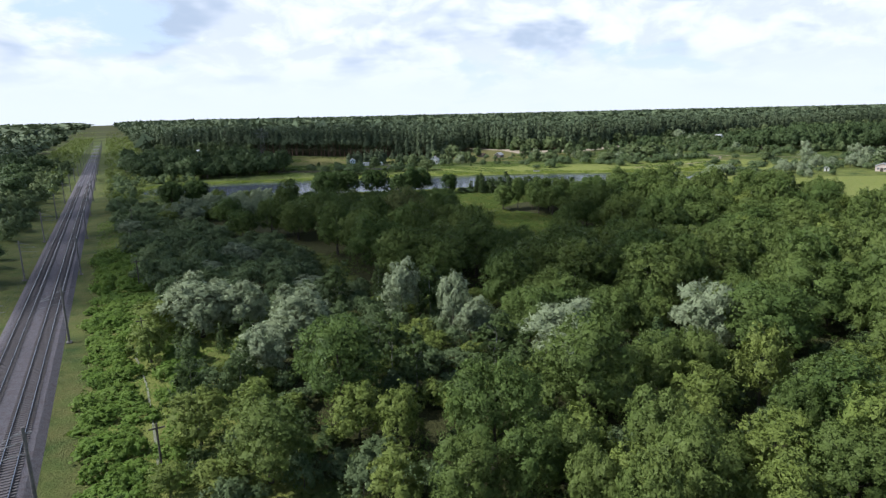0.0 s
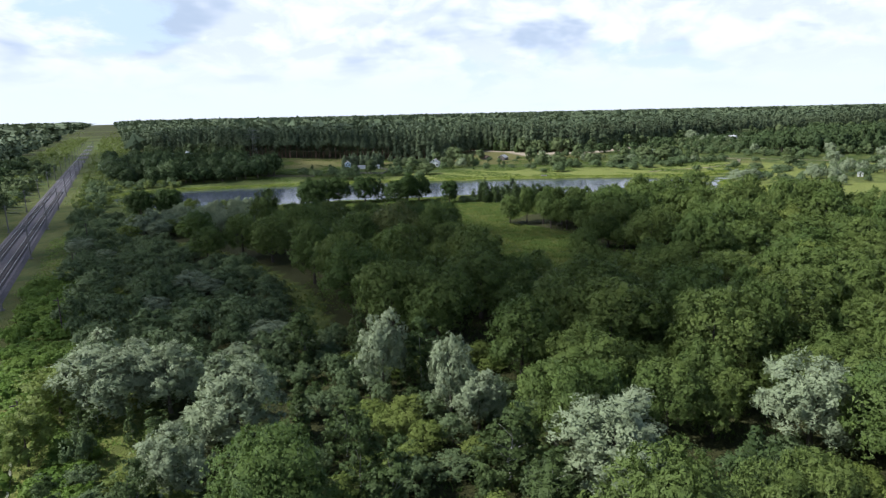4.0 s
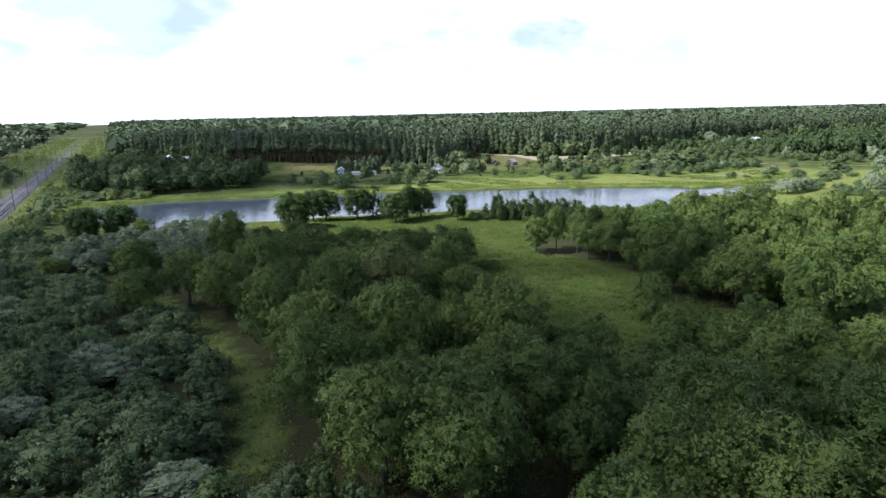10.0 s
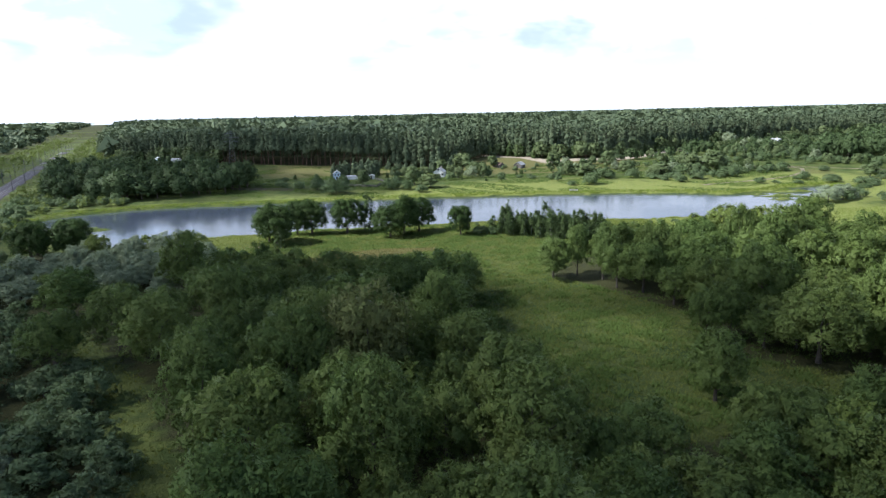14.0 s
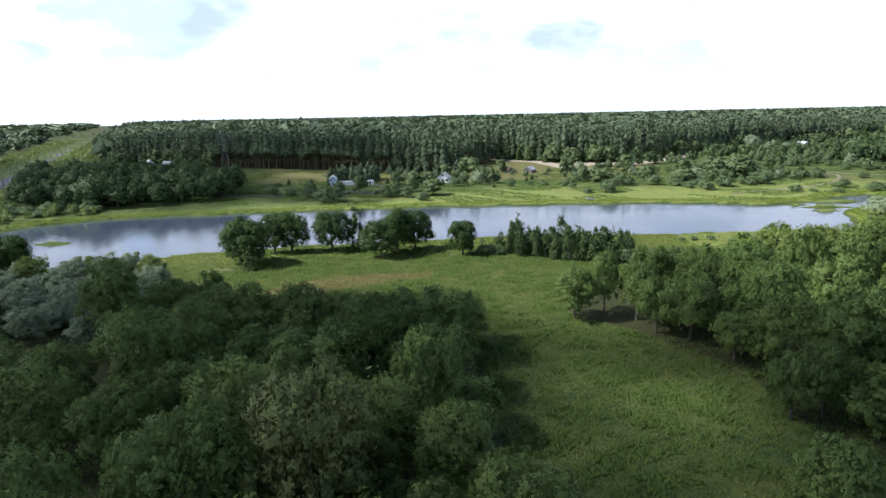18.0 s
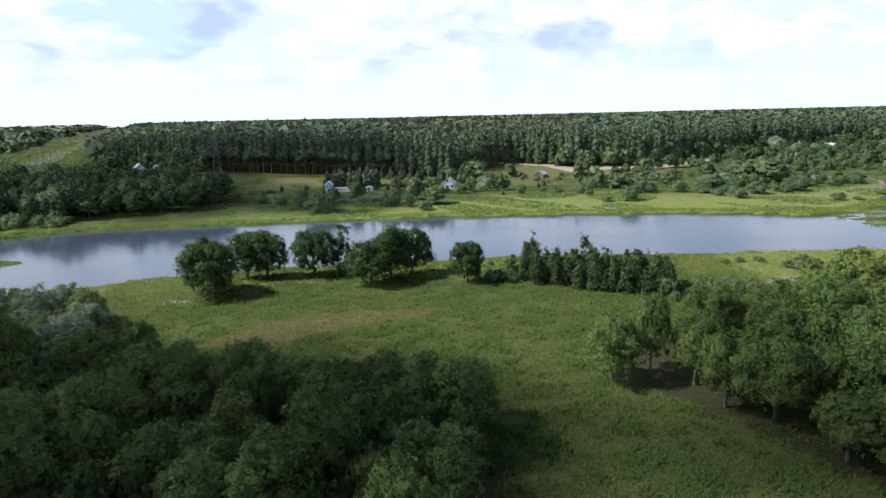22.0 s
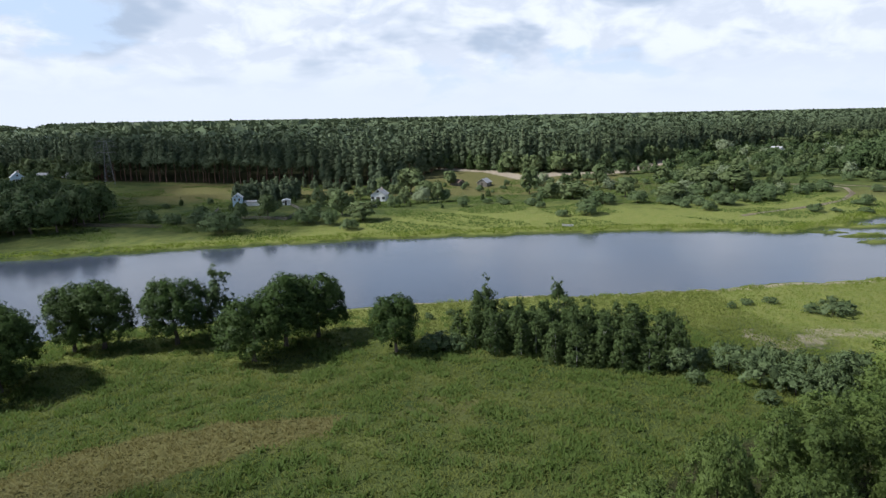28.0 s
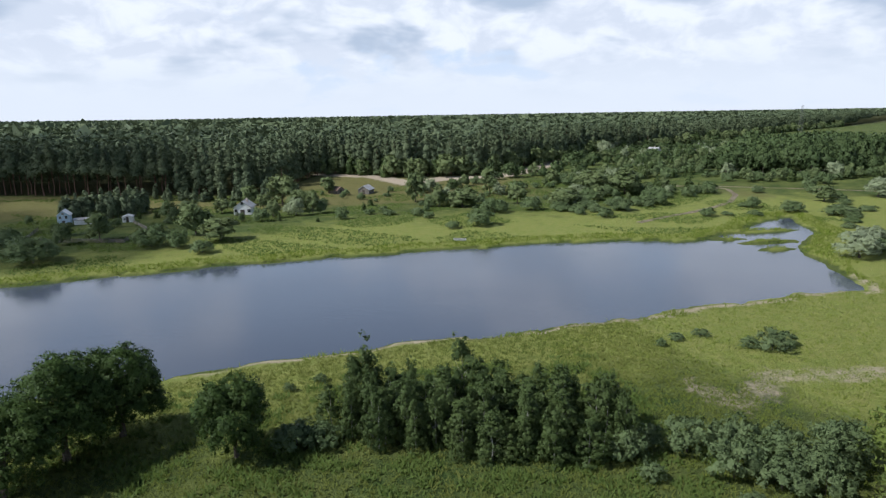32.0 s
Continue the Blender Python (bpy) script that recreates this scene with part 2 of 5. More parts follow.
def water_material():
    m, nt, bsdf = blank("lake_water")
    p = place(nt)
    bsdf.inputs["Base Color"].default_value = (0.058, 0.070, 0.098, 1)
    bsdf.inputs["Roughness"].default_value = 0.06
    bsdf.inputs["IOR"].default_value = 1.4
    gust = noise_fac(nt, 0.03, 3.0, 0.5, p, 0.35, 0.65)
    r = tree_node(nt, "ShaderNodeMapRange", [("Value", gust)])
    r.inputs["To Min"].default_value, r.inputs["To Max"].default_value = 0.06, 0.15
    nt.links.new(r.outputs[0], bsdf.inputs["Roughness"])
    stretch = tree_node(nt, "ShaderNodeMapping", [("Vector", p)])
    stretch.inputs["Scale"].default_value = (0.8, 1.6, 1.0)
    bump(nt, bsdf, noise_fac(nt, 1.1, 5.0, 0.6, stretch.outputs[0]), 0.10, 0.06)
    return m


M_GROUND, M_WATER = ground_material(), water_material()


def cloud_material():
    """Thin unseen cloud: white, letting part of the light through, thinner where the noise is low."""
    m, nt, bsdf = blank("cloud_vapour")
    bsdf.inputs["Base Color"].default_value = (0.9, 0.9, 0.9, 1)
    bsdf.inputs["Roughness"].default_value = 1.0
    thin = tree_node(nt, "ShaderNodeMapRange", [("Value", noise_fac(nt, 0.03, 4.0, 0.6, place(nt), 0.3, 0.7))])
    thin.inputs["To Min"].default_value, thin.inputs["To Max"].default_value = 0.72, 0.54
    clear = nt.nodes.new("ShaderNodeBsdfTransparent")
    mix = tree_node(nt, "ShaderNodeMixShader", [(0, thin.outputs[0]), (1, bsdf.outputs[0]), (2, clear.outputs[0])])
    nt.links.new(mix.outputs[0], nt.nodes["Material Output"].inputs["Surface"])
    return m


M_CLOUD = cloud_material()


# ---- mesh helpers ----
def mesh_of(name, verts, faces, material, soft=None):
    """A mesh from arrays: faces all of one size."""
    verts, faces = np.asarray(verts, dtype=np.float32), np.asarray(faces, dtype=np.int32)
    me = bpy.data.meshes.new(name)
    n, k = faces.shape
    me.vertices.add(len(verts))
    me.vertices.foreach_set("co", verts.ravel())
    me.loops.add(n * k)
    me.loops.foreach_set("vertex_index", faces.ravel())
    me.polygons.add(n)
    me.polygons.foreach_set("loop_start", np.arange(0, n * k, k, dtype=np.int32))
    me.update(calc_edges=True)
    me.validate()
    me.materials.append(material)
    if soft is not None:
        me.polygons.foreach_set("use_smooth", np.ones(n, dtype=bool))
        me.normals_split_custom_set_from_vertices(np.asarray(soft, dtype=np.float32))
    return me


def part_mesh(name, me, parent, label=""):
    ob = new(name, me)
    ob.parent = parent
    if label:
        ob["label"] = label
    return ob


def part(name, bm, material, parent, label="", smooth=False):
    """Links a bmesh as one mesh object under a thing or under a part."""
    me = bpy.data.meshes.new(name)
    bm.to_mesh(me)
    bm.free()
    me.materials.append(material)
    if smooth:
        for f in me.polygons:
            f.use_smooth = True
    return part_mesh(name, me, parent, label)


def thing(name, label, category, group="", at=(0, 0, 0), turn=0.0):
    e = new(name)
    e.empty_display_size = 0.5
    e.matrix_basis = pose(*at, 0, 0, turn)
    return tagged(e, label, category, group)


def box(bm, x0, x1, y0, y1, z0, z1, bevel=0.0):
    got = bmesh.ops.create_cube(bm, size=1.0)["verts"]
    for v in got:
        v.co = Vector(((x0 + x1) / 2 + v.co.x * (x1 - x0), (y0 + y1) / 2 + v.co.y * (y1 - y0), (z0 + z1) / 2 + v.co.z * (z1 - z0)))
    if bevel:
        edges = list({e for v in got for e in v.link_edges})
        bmesh.ops.bevel(bm, geom=edges, offset=bevel, segments=1, affect="EDGES")
    return bm


def boxes(*rows, bevel=0.0):
    bm = bmesh.new()
    for r in rows:
        box(bm, *r, bevel=bevel)
    return bm


def prism(outline, y0, y1):
    """An outline of (x, z) carried from y0 to y1."""
    bm = bmesh.new()
    a = [bm.verts.new((x, y0, z)) for x, z in outline]
    b = [bm.verts.new((x, y1, z)) for x, z in outline]
    bm.faces.new(a)
    bm.faces.new(b[::-1])
    for i in range(len(outline)):
        j = (i + 1) % len(outline)
        bm.faces.new((a[j], a[i], b[i], b[j]))
    bmesh.ops.recalc_face_normals(bm, faces=bm.faces[:])
    return bm


def rod(bm, p, q, r0, r1=None, sides=6):
    """A tapered rod from p to q."""
    p, q = Vector(p), Vector(q)
    m = Matrix.Translation((p + q) / 2) @ (q - p).to_track_quat("Z", "Y").to_matrix().to_4x4()
    bmesh.ops.create_cone(bm, cap_ends=True, segments=sides, radius1=r0, radius2=r0 if r1 is None else r1, depth=(q - p).length, matrix=m)
    return bm


def rods(rows, sides=6):
    bm = bmesh.new()
    for r in rows:
        rod(bm, *r, sides=sides)
    return bm


# ---- the lie of the land ----
def smooth(a, b, v):
    s = np.clip((np.asarray(v, dtype=float) - a) / (b - a), 0, 1)
    return s * s * (3 - 2 * s)


LAKE = [(-176, 328), (-168, 317), (-150, 304), (-132, 288), (-116, 275), (-103, 280), (-88, 290), (-70, 296), (-54, 301), (-35, 306),
        (-17, 310), (0, 312.5), (18, 315), (38, 315), (57, 317), (79, 320), (104, 322), (120, 322), (127, 335), (133, 352), (144, 367),
        (158, 376), (167, 392), (174, 407), (160, 404), (148, 396), (134, 386), (113, 379), (95, 386), (75, 389), (31, 388), (-14, 386),
        (-58, 379), (-100, 371), (-140, 364), (-160, 354), (-172, 340)]
ISLETS = [(142, 386, 5, 1.5), (135, 371, 5, 1.6), (150, 385, 4, 1.2), (127, 378, 3, 1.0), (130, 362, 3, 1.2), (-138, 312, 3.2, 1.4)]


def shore_distance(x, y):
    """Metres from the lake's shore, below zero on the water."""
    x, y = np.asarray(x, dtype=float), np.asarray(y, dtype=float)
    best, inside = np.full(x.shape, 1e9), np.zeros(x.shape, dtype=bool)
    for (ax, ay), (bx, by) in zip(LAKE, LAKE[1:] + LAKE[:1]):
        dx, dy = bx - ax, by - ay
        s = np.clip(((x - ax) * dx + (y - ay) * dy) / (dx * dx + dy * dy), 0, 1)
        best = np.minimum(best, np.hypot(x - ax - s * dx, y - ay - s * dy))
        cross = (ay > y) != (by > y)
        inside ^= cross & (x < dx * (y - ay) / (dy if dy else 1e-9) + ax)
    d = np.where(inside, -best, best)
    d = d + 0.8 * np.sin(x * 0.21 + y * 0.17) + 0.45 * np.sin(x * 0.63 - y * 0.41) + 0.2 * np.sin(x * 1.4 + 1.0)
    for ix, iy, rx, ry in ISLETS:
        d = np.maximum(d, 1.6 - 1.6 * np.hypot((x - ix) / rx, (y - iy) / ry))
    return d


RAIL_AT, RAIL_WAY = (-73.0, 98.0), (-0.4935, 0.8697)


def rail_side(x, y):
    """Metres to the right of the railway's middle."""
    return (np.asarray(x) - RAIL_AT[0]) * RAIL_WAY[1] - (np.asarray(y) - RAIL_AT[1]) * RAIL_WAY[0]


def rail_point(along, side, z=0.0):
    return Vector((RAIL_AT[0] + RAIL_WAY[0] * along + RAIL_WAY[1] * side, RAIL_AT[1] + RAIL_WAY[1] * along - RAIL_WAY[0] * side, z))


def ground_z(x, y):
    x, y = np.asarray(x, dtype=float), np.asarray(y, dtype=float)
    d, side = shore_distance(x, y), np.abs(rail_side(x, y))
    far_bank = smooth(330, 360, y)
    wet = smooth(35, 60, x) * smooth(255, 275, y) * (1 - smooth(330, 350, y))
    z = 0.12 * np.sin(x * 0.11 + 1.3) * np.sin(y * 0.09) + 0.1 * np.sin(x * 0.047 - y * 0.06)
    z = z + 1.5 * np.exp(-((x + 8) / 42) ** 2 - ((y - 250) / 17) ** 2) - 0.8 * wet
    reach = 13 + 32 * far_bank + 15 * wet
    z = -2.0 + (z + 2.0) * (0.10 + 0.90 * smooth(-0.5, 1.0, d / reach)) * (d > 0)
    z = np.where(d > 0, z - 0.16 * (1 - smooth(0, 1.5, d)), -2.05 - 1.6 * smooth(0, 14, -d))
    r = np.hypot(x, y)
    rise = 4.0 * smooth(470, 590, r) + 2.5 * smooth(640, 1500, r) + 2.5 * smooth(1500, 3200, r)
    z = z + rise * smooth(22, 130, side)
    bed = 1 - smooth(6.5, 16, side)
    z = z * (1 - bed) - 0.75 * bed
    return z


def gz(x, y):
    return float(ground_z(np.array([x]), np.array([y]))[0])


def near_line(x, y, points):
    """Metres to a line of points."""
    best = np.full(np.shape(x), 1e9)
    for (ax, ay), (bx, by) in zip(points, points[1:]):
        dx, dy = bx - ax, by - ay
        s = np.clip(((x - ax) * dx + (y - ay) * dy) / (dx * dx + dy * dy), 0, 1)
        best = np.minimum(best, np.hypot(x - ax - s * dx, y - ay - s * dy))
    return best


def within(x, y, outline):
    x, y = np.asarray(x, dtype=float), np.asarray(y, dtype=float)
    inside = np.zeros(x.shape, dtype=bool)
    for (ax, ay), (bx, by) in zip(outline, outline[1:] + outline[:1]):
        cross = (ay > y) != (by > y)
        inside ^= cross & (x < (bx - ax) * (y - ay) / ((by - ay) or 1e-9) + ax)
    return inside


LANE = [(-82, 204), (-66, 190), (-51, 174), (-43, 162), (-33.5, 151), (-28, 140), (-25, 128)]
MEADOW = [(-62, 236), (-45, 231), (-24, 224), (-4, 224), (-1, 212), (1.5, 190), (5, 172), (12, 157), (24, 160), (36, 165), (56, 172),
          (52, 178), (37, 184), (37, 205), (30, 216), (24, 224), (15, 233), (26, 247), (42, 256), (62, 262), (100, 270), (112, 270),
          (118, 255), (128, 215), (150, 200), (240, 330), (128, 330), (-60, 300), (-90, 285), (-76, 262)]
OCHRE = [(-49, 240), (-41, 252), (-26, 258), (-10, 259), (-11, 255), (-24, 248), (-38, 240)]
FOOTPATH = [(-52.0, 94), (-49.5, 88), (-46.0, 83), (-42.2, 77), (-38.2, 70), (-33.4, 61.5), (-31, 57)]
SAND_BANK = [(14, 577), (40, 560), (55, 528), (75, 540), (98, 537), (130, 556), (163, 606)]
TRACK_R = [(112, 404), (127, 411), (144, 419), (168, 433), (184, 450), (191, 465), (186, 478), (166, 485), (146, 484)]
TRACK_S = [(187, 477), (203, 465), (225, 452), (247, 436), (285, 412)]
SAND_FAR = [[(163, 606), (170, 636)], [(262, 680), (294, 698)], [(326, 718), (360, 742)], [(420, 786), (530, 858)]]
FOREST_EDGE = [(-330, 700), (-296, 616), (-240, 600), (-177, 543), (-102, 528), (-54, 519), (-23, 512), (-3, 542), (16, 580), (59, 552),
               (97, 548), (146, 592), (205, 652), (276, 698), (337, 730), (412, 800), (492, 835), (640, 960), (885, 1110), (1400, 1500)]

xs = np.concatenate([-170 - np.geomspace(3, 4700, 42)[::-1], np.arange(-170, 181, 2.6), 181 + np.geomspace(3, 4700, 42)])
ys = np.concatenate([-20 - np.geomspace(4, 900, 14)[::-1], np.arange(-20, 60, 8.0), np.arange(60, 425, 2.6), np.arange(425, 640, 5.0), 640 + np.geomspace(6, 4300, 40)])
GX, GY = np.meshgrid(xs, ys)
GZ = ground_z(GX, GY)
nx, ny = len(xs), len(ys)
ids = np.arange(nx * ny).reshape(ny, nx)
quads = np.stack([ids[:-1, :-1], ids[:-1, 1:], ids[1:, 1:], ids[1:, :-1]], -1).reshape(-1, 4)
ground = new("ground", mesh_of("ground", np.stack([GX, GY, GZ], -1).reshape(-1, 3), quads, M_GROUND))
tagged(ground, "green summer grassland round a lake, running on to the horizon", "ground", kind="structure")
for f in ground.data.polygons:
    f.use_smooth = True
shore = shore_distance(GX, GY)
side = rail_side(GX, GY)
radius = np.hypot(GX, GY)
far_edge = np.interp(GX, [p[0] for p in FOREST_EDGE], [p[1] for p in FOREST_EDGE])
forest_far = smooth(-6, 6, GY - far_edge) * smooth(30, 60, np.abs(side))
grove = within(GX, GY, MEADOW) | (GY > 262) | (near_line(GX, GY, LANE) < 3.0) | (side < 32)
litter = np.maximum((~grove) * 1.0 * (GY > 20), forest_far)
# less lush to the left, wider beyond the lake: shade and sun painted in
lush_lit = smooth(45 + 45 * smooth(370, 390, GY) * smooth(-40, 20, GX), 0, shore) * (shore > 0) * (0.35 + 0.65 * smooth(-120, -30, GX)) + 0.8 * within(GX, GY, MEADOW) * smooth(55, 75, GX) + 0.45 * smooth(150, 180, GX) * (GY < 430)
lush_lit = lush_lit + 0.7 * smooth(8, 12, side) * (1 - smooth(26, 34, side)) * (GY < 190)
lush_lit = lush_lit + 0.45 * smooth(4.0, 1.5, near_line(GX, GY, LANE))
dry = 1.0 * within(GX, GY, OCHRE) + 0.75 * smooth(455, 485, GY) * smooth(-160, -120, GX) * (1 - smooth(90, 140, GX)) * (1 - forest_far)
dry = dry + 0.4 * smooth(9, 4, np.abs(np.abs(side) - 9)) + 0.55 * smooth(18, 4, np.hypot(GX - 190, (GY - 450) * 0.7)) + 0.5 * smooth(10, 2, np.hypot(GX - 2, GY - 262))
sand = smooth(9, 3, near_line(GX, GY, SAND_BANK)) + 0.75 * smooth(2.2, 0.5, np.abs(shore - 0.6)) * smooth(-30, 0, GX) * (GY < 335)
sand = sand + 0.5 * smooth(4, 1.5, near_line(GX, GY, [(54, 287), (57, 281), (66, 287), (84, 285)])) + 0.7 * smooth(5, 2, np.hypot(GX + 64, (GY - 267) * 1.3))
sand = sand + sum(0.8 * smooth(16, 6, near_line(GX, GY, q)) for q in SAND_FAR)
for name, field in (("litter", litter), ("lush_lit", lush_lit), ("dry", dry), ("sand", sand)):
    a = ground.data.attributes.new(name, "FLOAT", "POINT")
    a.data.foreach_set("value", np.clip(field, 0, 1).astype(np.float32).ravel())

wx, wy = np.meshgrid(np.linspace(-195, 190, 60), np.linspace(262, 425, 30))
wid = np.arange(1800).reshape(30, 60)
water = new("water", mesh_of("water", np.stack([wx, wy, wx * 0 - 2.12], -1).reshape(-1, 3),
                             np.stack([wid[:-1, :-1], wid[:-1, 1:], wid[1:, 1:], wid[1:, :-1]], -1).reshape(-1, 4), M_WATER))
tagged(water, "calm grey-blue lake water mirroring the cloudy sky", "water", kind="structure")

# ---- unseen cumulus clouds added between the sun and the land, to shade it ----
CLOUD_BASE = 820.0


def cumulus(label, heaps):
    """A heaped cloud with a flat base, out of view, added for its shade; each heap (x, y, radius) is named by the land
    that lies in its shade.
    """
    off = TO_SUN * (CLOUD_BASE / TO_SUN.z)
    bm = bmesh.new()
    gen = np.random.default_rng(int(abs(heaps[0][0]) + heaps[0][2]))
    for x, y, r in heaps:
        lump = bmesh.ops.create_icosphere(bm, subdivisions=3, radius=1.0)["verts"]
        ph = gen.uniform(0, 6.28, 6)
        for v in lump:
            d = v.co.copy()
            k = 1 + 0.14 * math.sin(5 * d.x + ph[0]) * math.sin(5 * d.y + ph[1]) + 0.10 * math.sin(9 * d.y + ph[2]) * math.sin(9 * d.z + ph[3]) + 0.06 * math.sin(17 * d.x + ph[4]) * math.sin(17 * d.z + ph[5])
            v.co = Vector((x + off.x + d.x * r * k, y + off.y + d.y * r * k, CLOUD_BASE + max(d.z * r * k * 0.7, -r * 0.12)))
    me = bpy.data.meshes.new("unseen_shade_cloud")
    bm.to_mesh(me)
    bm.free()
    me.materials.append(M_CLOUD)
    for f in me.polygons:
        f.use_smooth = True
    return tagged(new("unseen_shade_cloud", me), label, "cloud", "cumulus clouds", kind="stuff")


# heaps of these unseen clouds set one by one where the land should darken
cumulus("unseen heaped cloud set up-sun to shade the wood", [(-15, 128, 20), (-45, 134, 22), (-80, 142, 28), (-122, 164, 38), (-5, 152, 26), (-42, 168, 30), (6, 136, 14), (24, 162, 20), (-10, 184, 26), (-46, 200, 28),
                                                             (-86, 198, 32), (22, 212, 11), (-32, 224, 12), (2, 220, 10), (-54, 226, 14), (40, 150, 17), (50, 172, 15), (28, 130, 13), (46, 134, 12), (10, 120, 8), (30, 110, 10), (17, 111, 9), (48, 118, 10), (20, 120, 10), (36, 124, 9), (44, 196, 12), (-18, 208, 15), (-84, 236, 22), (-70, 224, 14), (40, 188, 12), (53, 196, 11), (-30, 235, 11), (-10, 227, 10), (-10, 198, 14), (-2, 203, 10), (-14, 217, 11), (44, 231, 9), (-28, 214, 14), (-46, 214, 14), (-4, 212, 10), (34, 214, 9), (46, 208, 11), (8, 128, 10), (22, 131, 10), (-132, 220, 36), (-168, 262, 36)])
cumulus("unseen heaped cloud set up-sun to shade the forest", [(-330, 470, 66), (-150, 452, 34), (-112, 432, 24), (-196, 404, 38), (-290, 560, 44), (-230, 548, 40), (-180, 552, 40), (-128, 548, 36), (-84, 540, 32), (-52, 536, 26), (-158, 500, 30), (-200, 470, 40), (-120, 470, 24), (-70, 452, 22), (-92, 412, 20), (-134, 396, 22), (-62, 410, 22), (-36, 446, 15), (-262, 624, 56), (-150, 600, 44), (-420, 620, 90), (-60, 640, 46), (30, 730, 50), (-200, 720, 80), (-110, 760, 70)])

# ---- trees and shrubs: kinds ----
rng = np.random.default_rng(7)


def spray(points, out, size, gen, long=1.0, upward=0.25):
    """One ragged leaf cluster (a bent triangle) at each point, turned at random but not inwards; also the way each faces."""
    n = len(points)
    nrm = out * 0.75 + gen.normal(size=(n, 3)) * 0.5
    nrm /= np.linalg.norm(nrm, axis=1, keepdims=True) + 1e-9
    nrm *= np.where(np.einsum("ij,ij->i", nrm, out) < 0, -1, 1)[:, None]
    u = np.cross(nrm, gen.normal(size=(n, 3)))
    u /= np.linalg.norm(u, axis=1, keepdims=True) + 1e-9
    v = np.cross(nrm, u)
    s = size * gen.uniform(0.6, 1.45, (n, 1))
    a = points - u * s * gen.uniform(0.35, 0.65, (n, 1)) - v * s * 0.35 * long
    b = points + u * s * gen.uniform(0.35, 0.65, (n, 1)) - v * s * gen.uniform(0.0, 0.5, (n, 1)) * long
    c = points + v * s * gen.uniform(0.5, 0.8, (n, 1)) * long
    soft = out * 0.9 + nrm * 0.34 + gen.normal(size=(n, 3)) * 0.13
    soft[:, 2] += upward
    soft /= np.linalg.norm(soft, axis=1, keepdims=True)
    return np.stack([a, b, c], 1).reshape(-1, 3), np.arange(3 * n).reshape(-1, 3), np.repeat(soft, 3, axis=0)


def lobed(gen, lobes, count, size, upward=0.25, ragged=0.22, long=1.0, underside=0.45, tuft=0.0, per=14):
    """Leaf clusters on the outside of overlapping lobes (x, y, z, radius, flatness), and larger ones deeper in; gathered in tufts of that radius if given."""
    leaves, count = count, max(40, count // per) if tuft else count
    lobes = np.asarray(lobes, dtype=float)
    share = lobes[:, 3] ** 2
    pick = gen.choice(len(lobes), size=int(count * 1.9), p=share / share.sum())
    way = gen.normal(size=(len(pick), 3))
    way /= np.linalg.norm(way, axis=1, keepdims=True)
    way[:, 2] = np.where(way[:, 2] < -underside, -way[:, 2], way[:, 2])
    c, r, f = lobes[pick, :3], lobes[pick, 3], lobes[pick, 4]
    deep = gen.uniform(size=len(pick)) < 0.16
    out = r * np.where(deep, 0.66, 1 + ragged * gen.normal(size=len(pick)) * 0.75 - 0.06)
    pts = c + way * out[:, None] * np.stack([np.ones_like(f), np.ones_like(f), f], 1)
    buried = np.zeros(len(pts), dtype=bool)
    for k, (x, y, z, lr, lf) in enumerate(lobes):
        q = (pts - (x, y, z)) / (lr * np.array((1, 1, lf)))
        buried |= (np.einsum("ij,ij->i", q, q) < 0.5) & (pick != k)
    pts, way, deep = pts[~buried][:count], way[~buried][:count], deep[~buried][:count]
    lo, hi = (lobes[:, :3] - lobes[:, 3:4]).min(0), (lobes[:, :3] + lobes[:, 3:4]).max(0)
    whole = (pts - (lo + (hi - lo) * np.array((0.5, 0.5, 0.42)))) / (hi - lo) * 2
    way = way * 0.75 + whole * 0.7
    way /= np.linalg.norm(way, axis=1, keepdims=True) + 1e-9
    if tuft:
        of = gen.integers(0, len(pts), leaves)
        turn = gen.normal(size=(leaves, 3)) + way[of] * 0.9
        turn /= np.linalg.norm(turn, axis=1, keepdims=True) + 1e-9
        reach = tuft * gen.uniform(0.55, 1.5, len(pts))[of] * gen.uniform(0.7, 1.1, leaves)
        pts, way, deep = pts[of] + turn * reach[:, None] * np.array((1, 1, 1.1)), way[of] * 0.55 + turn * 0.75, deep[of]
        way /= np.linalg.norm(way, axis=1, keepdims=True) + 1e-9
    return spray(pts, way, size * np.where(deep, 2.4, 1.0)[:, None], gen, long, upward)


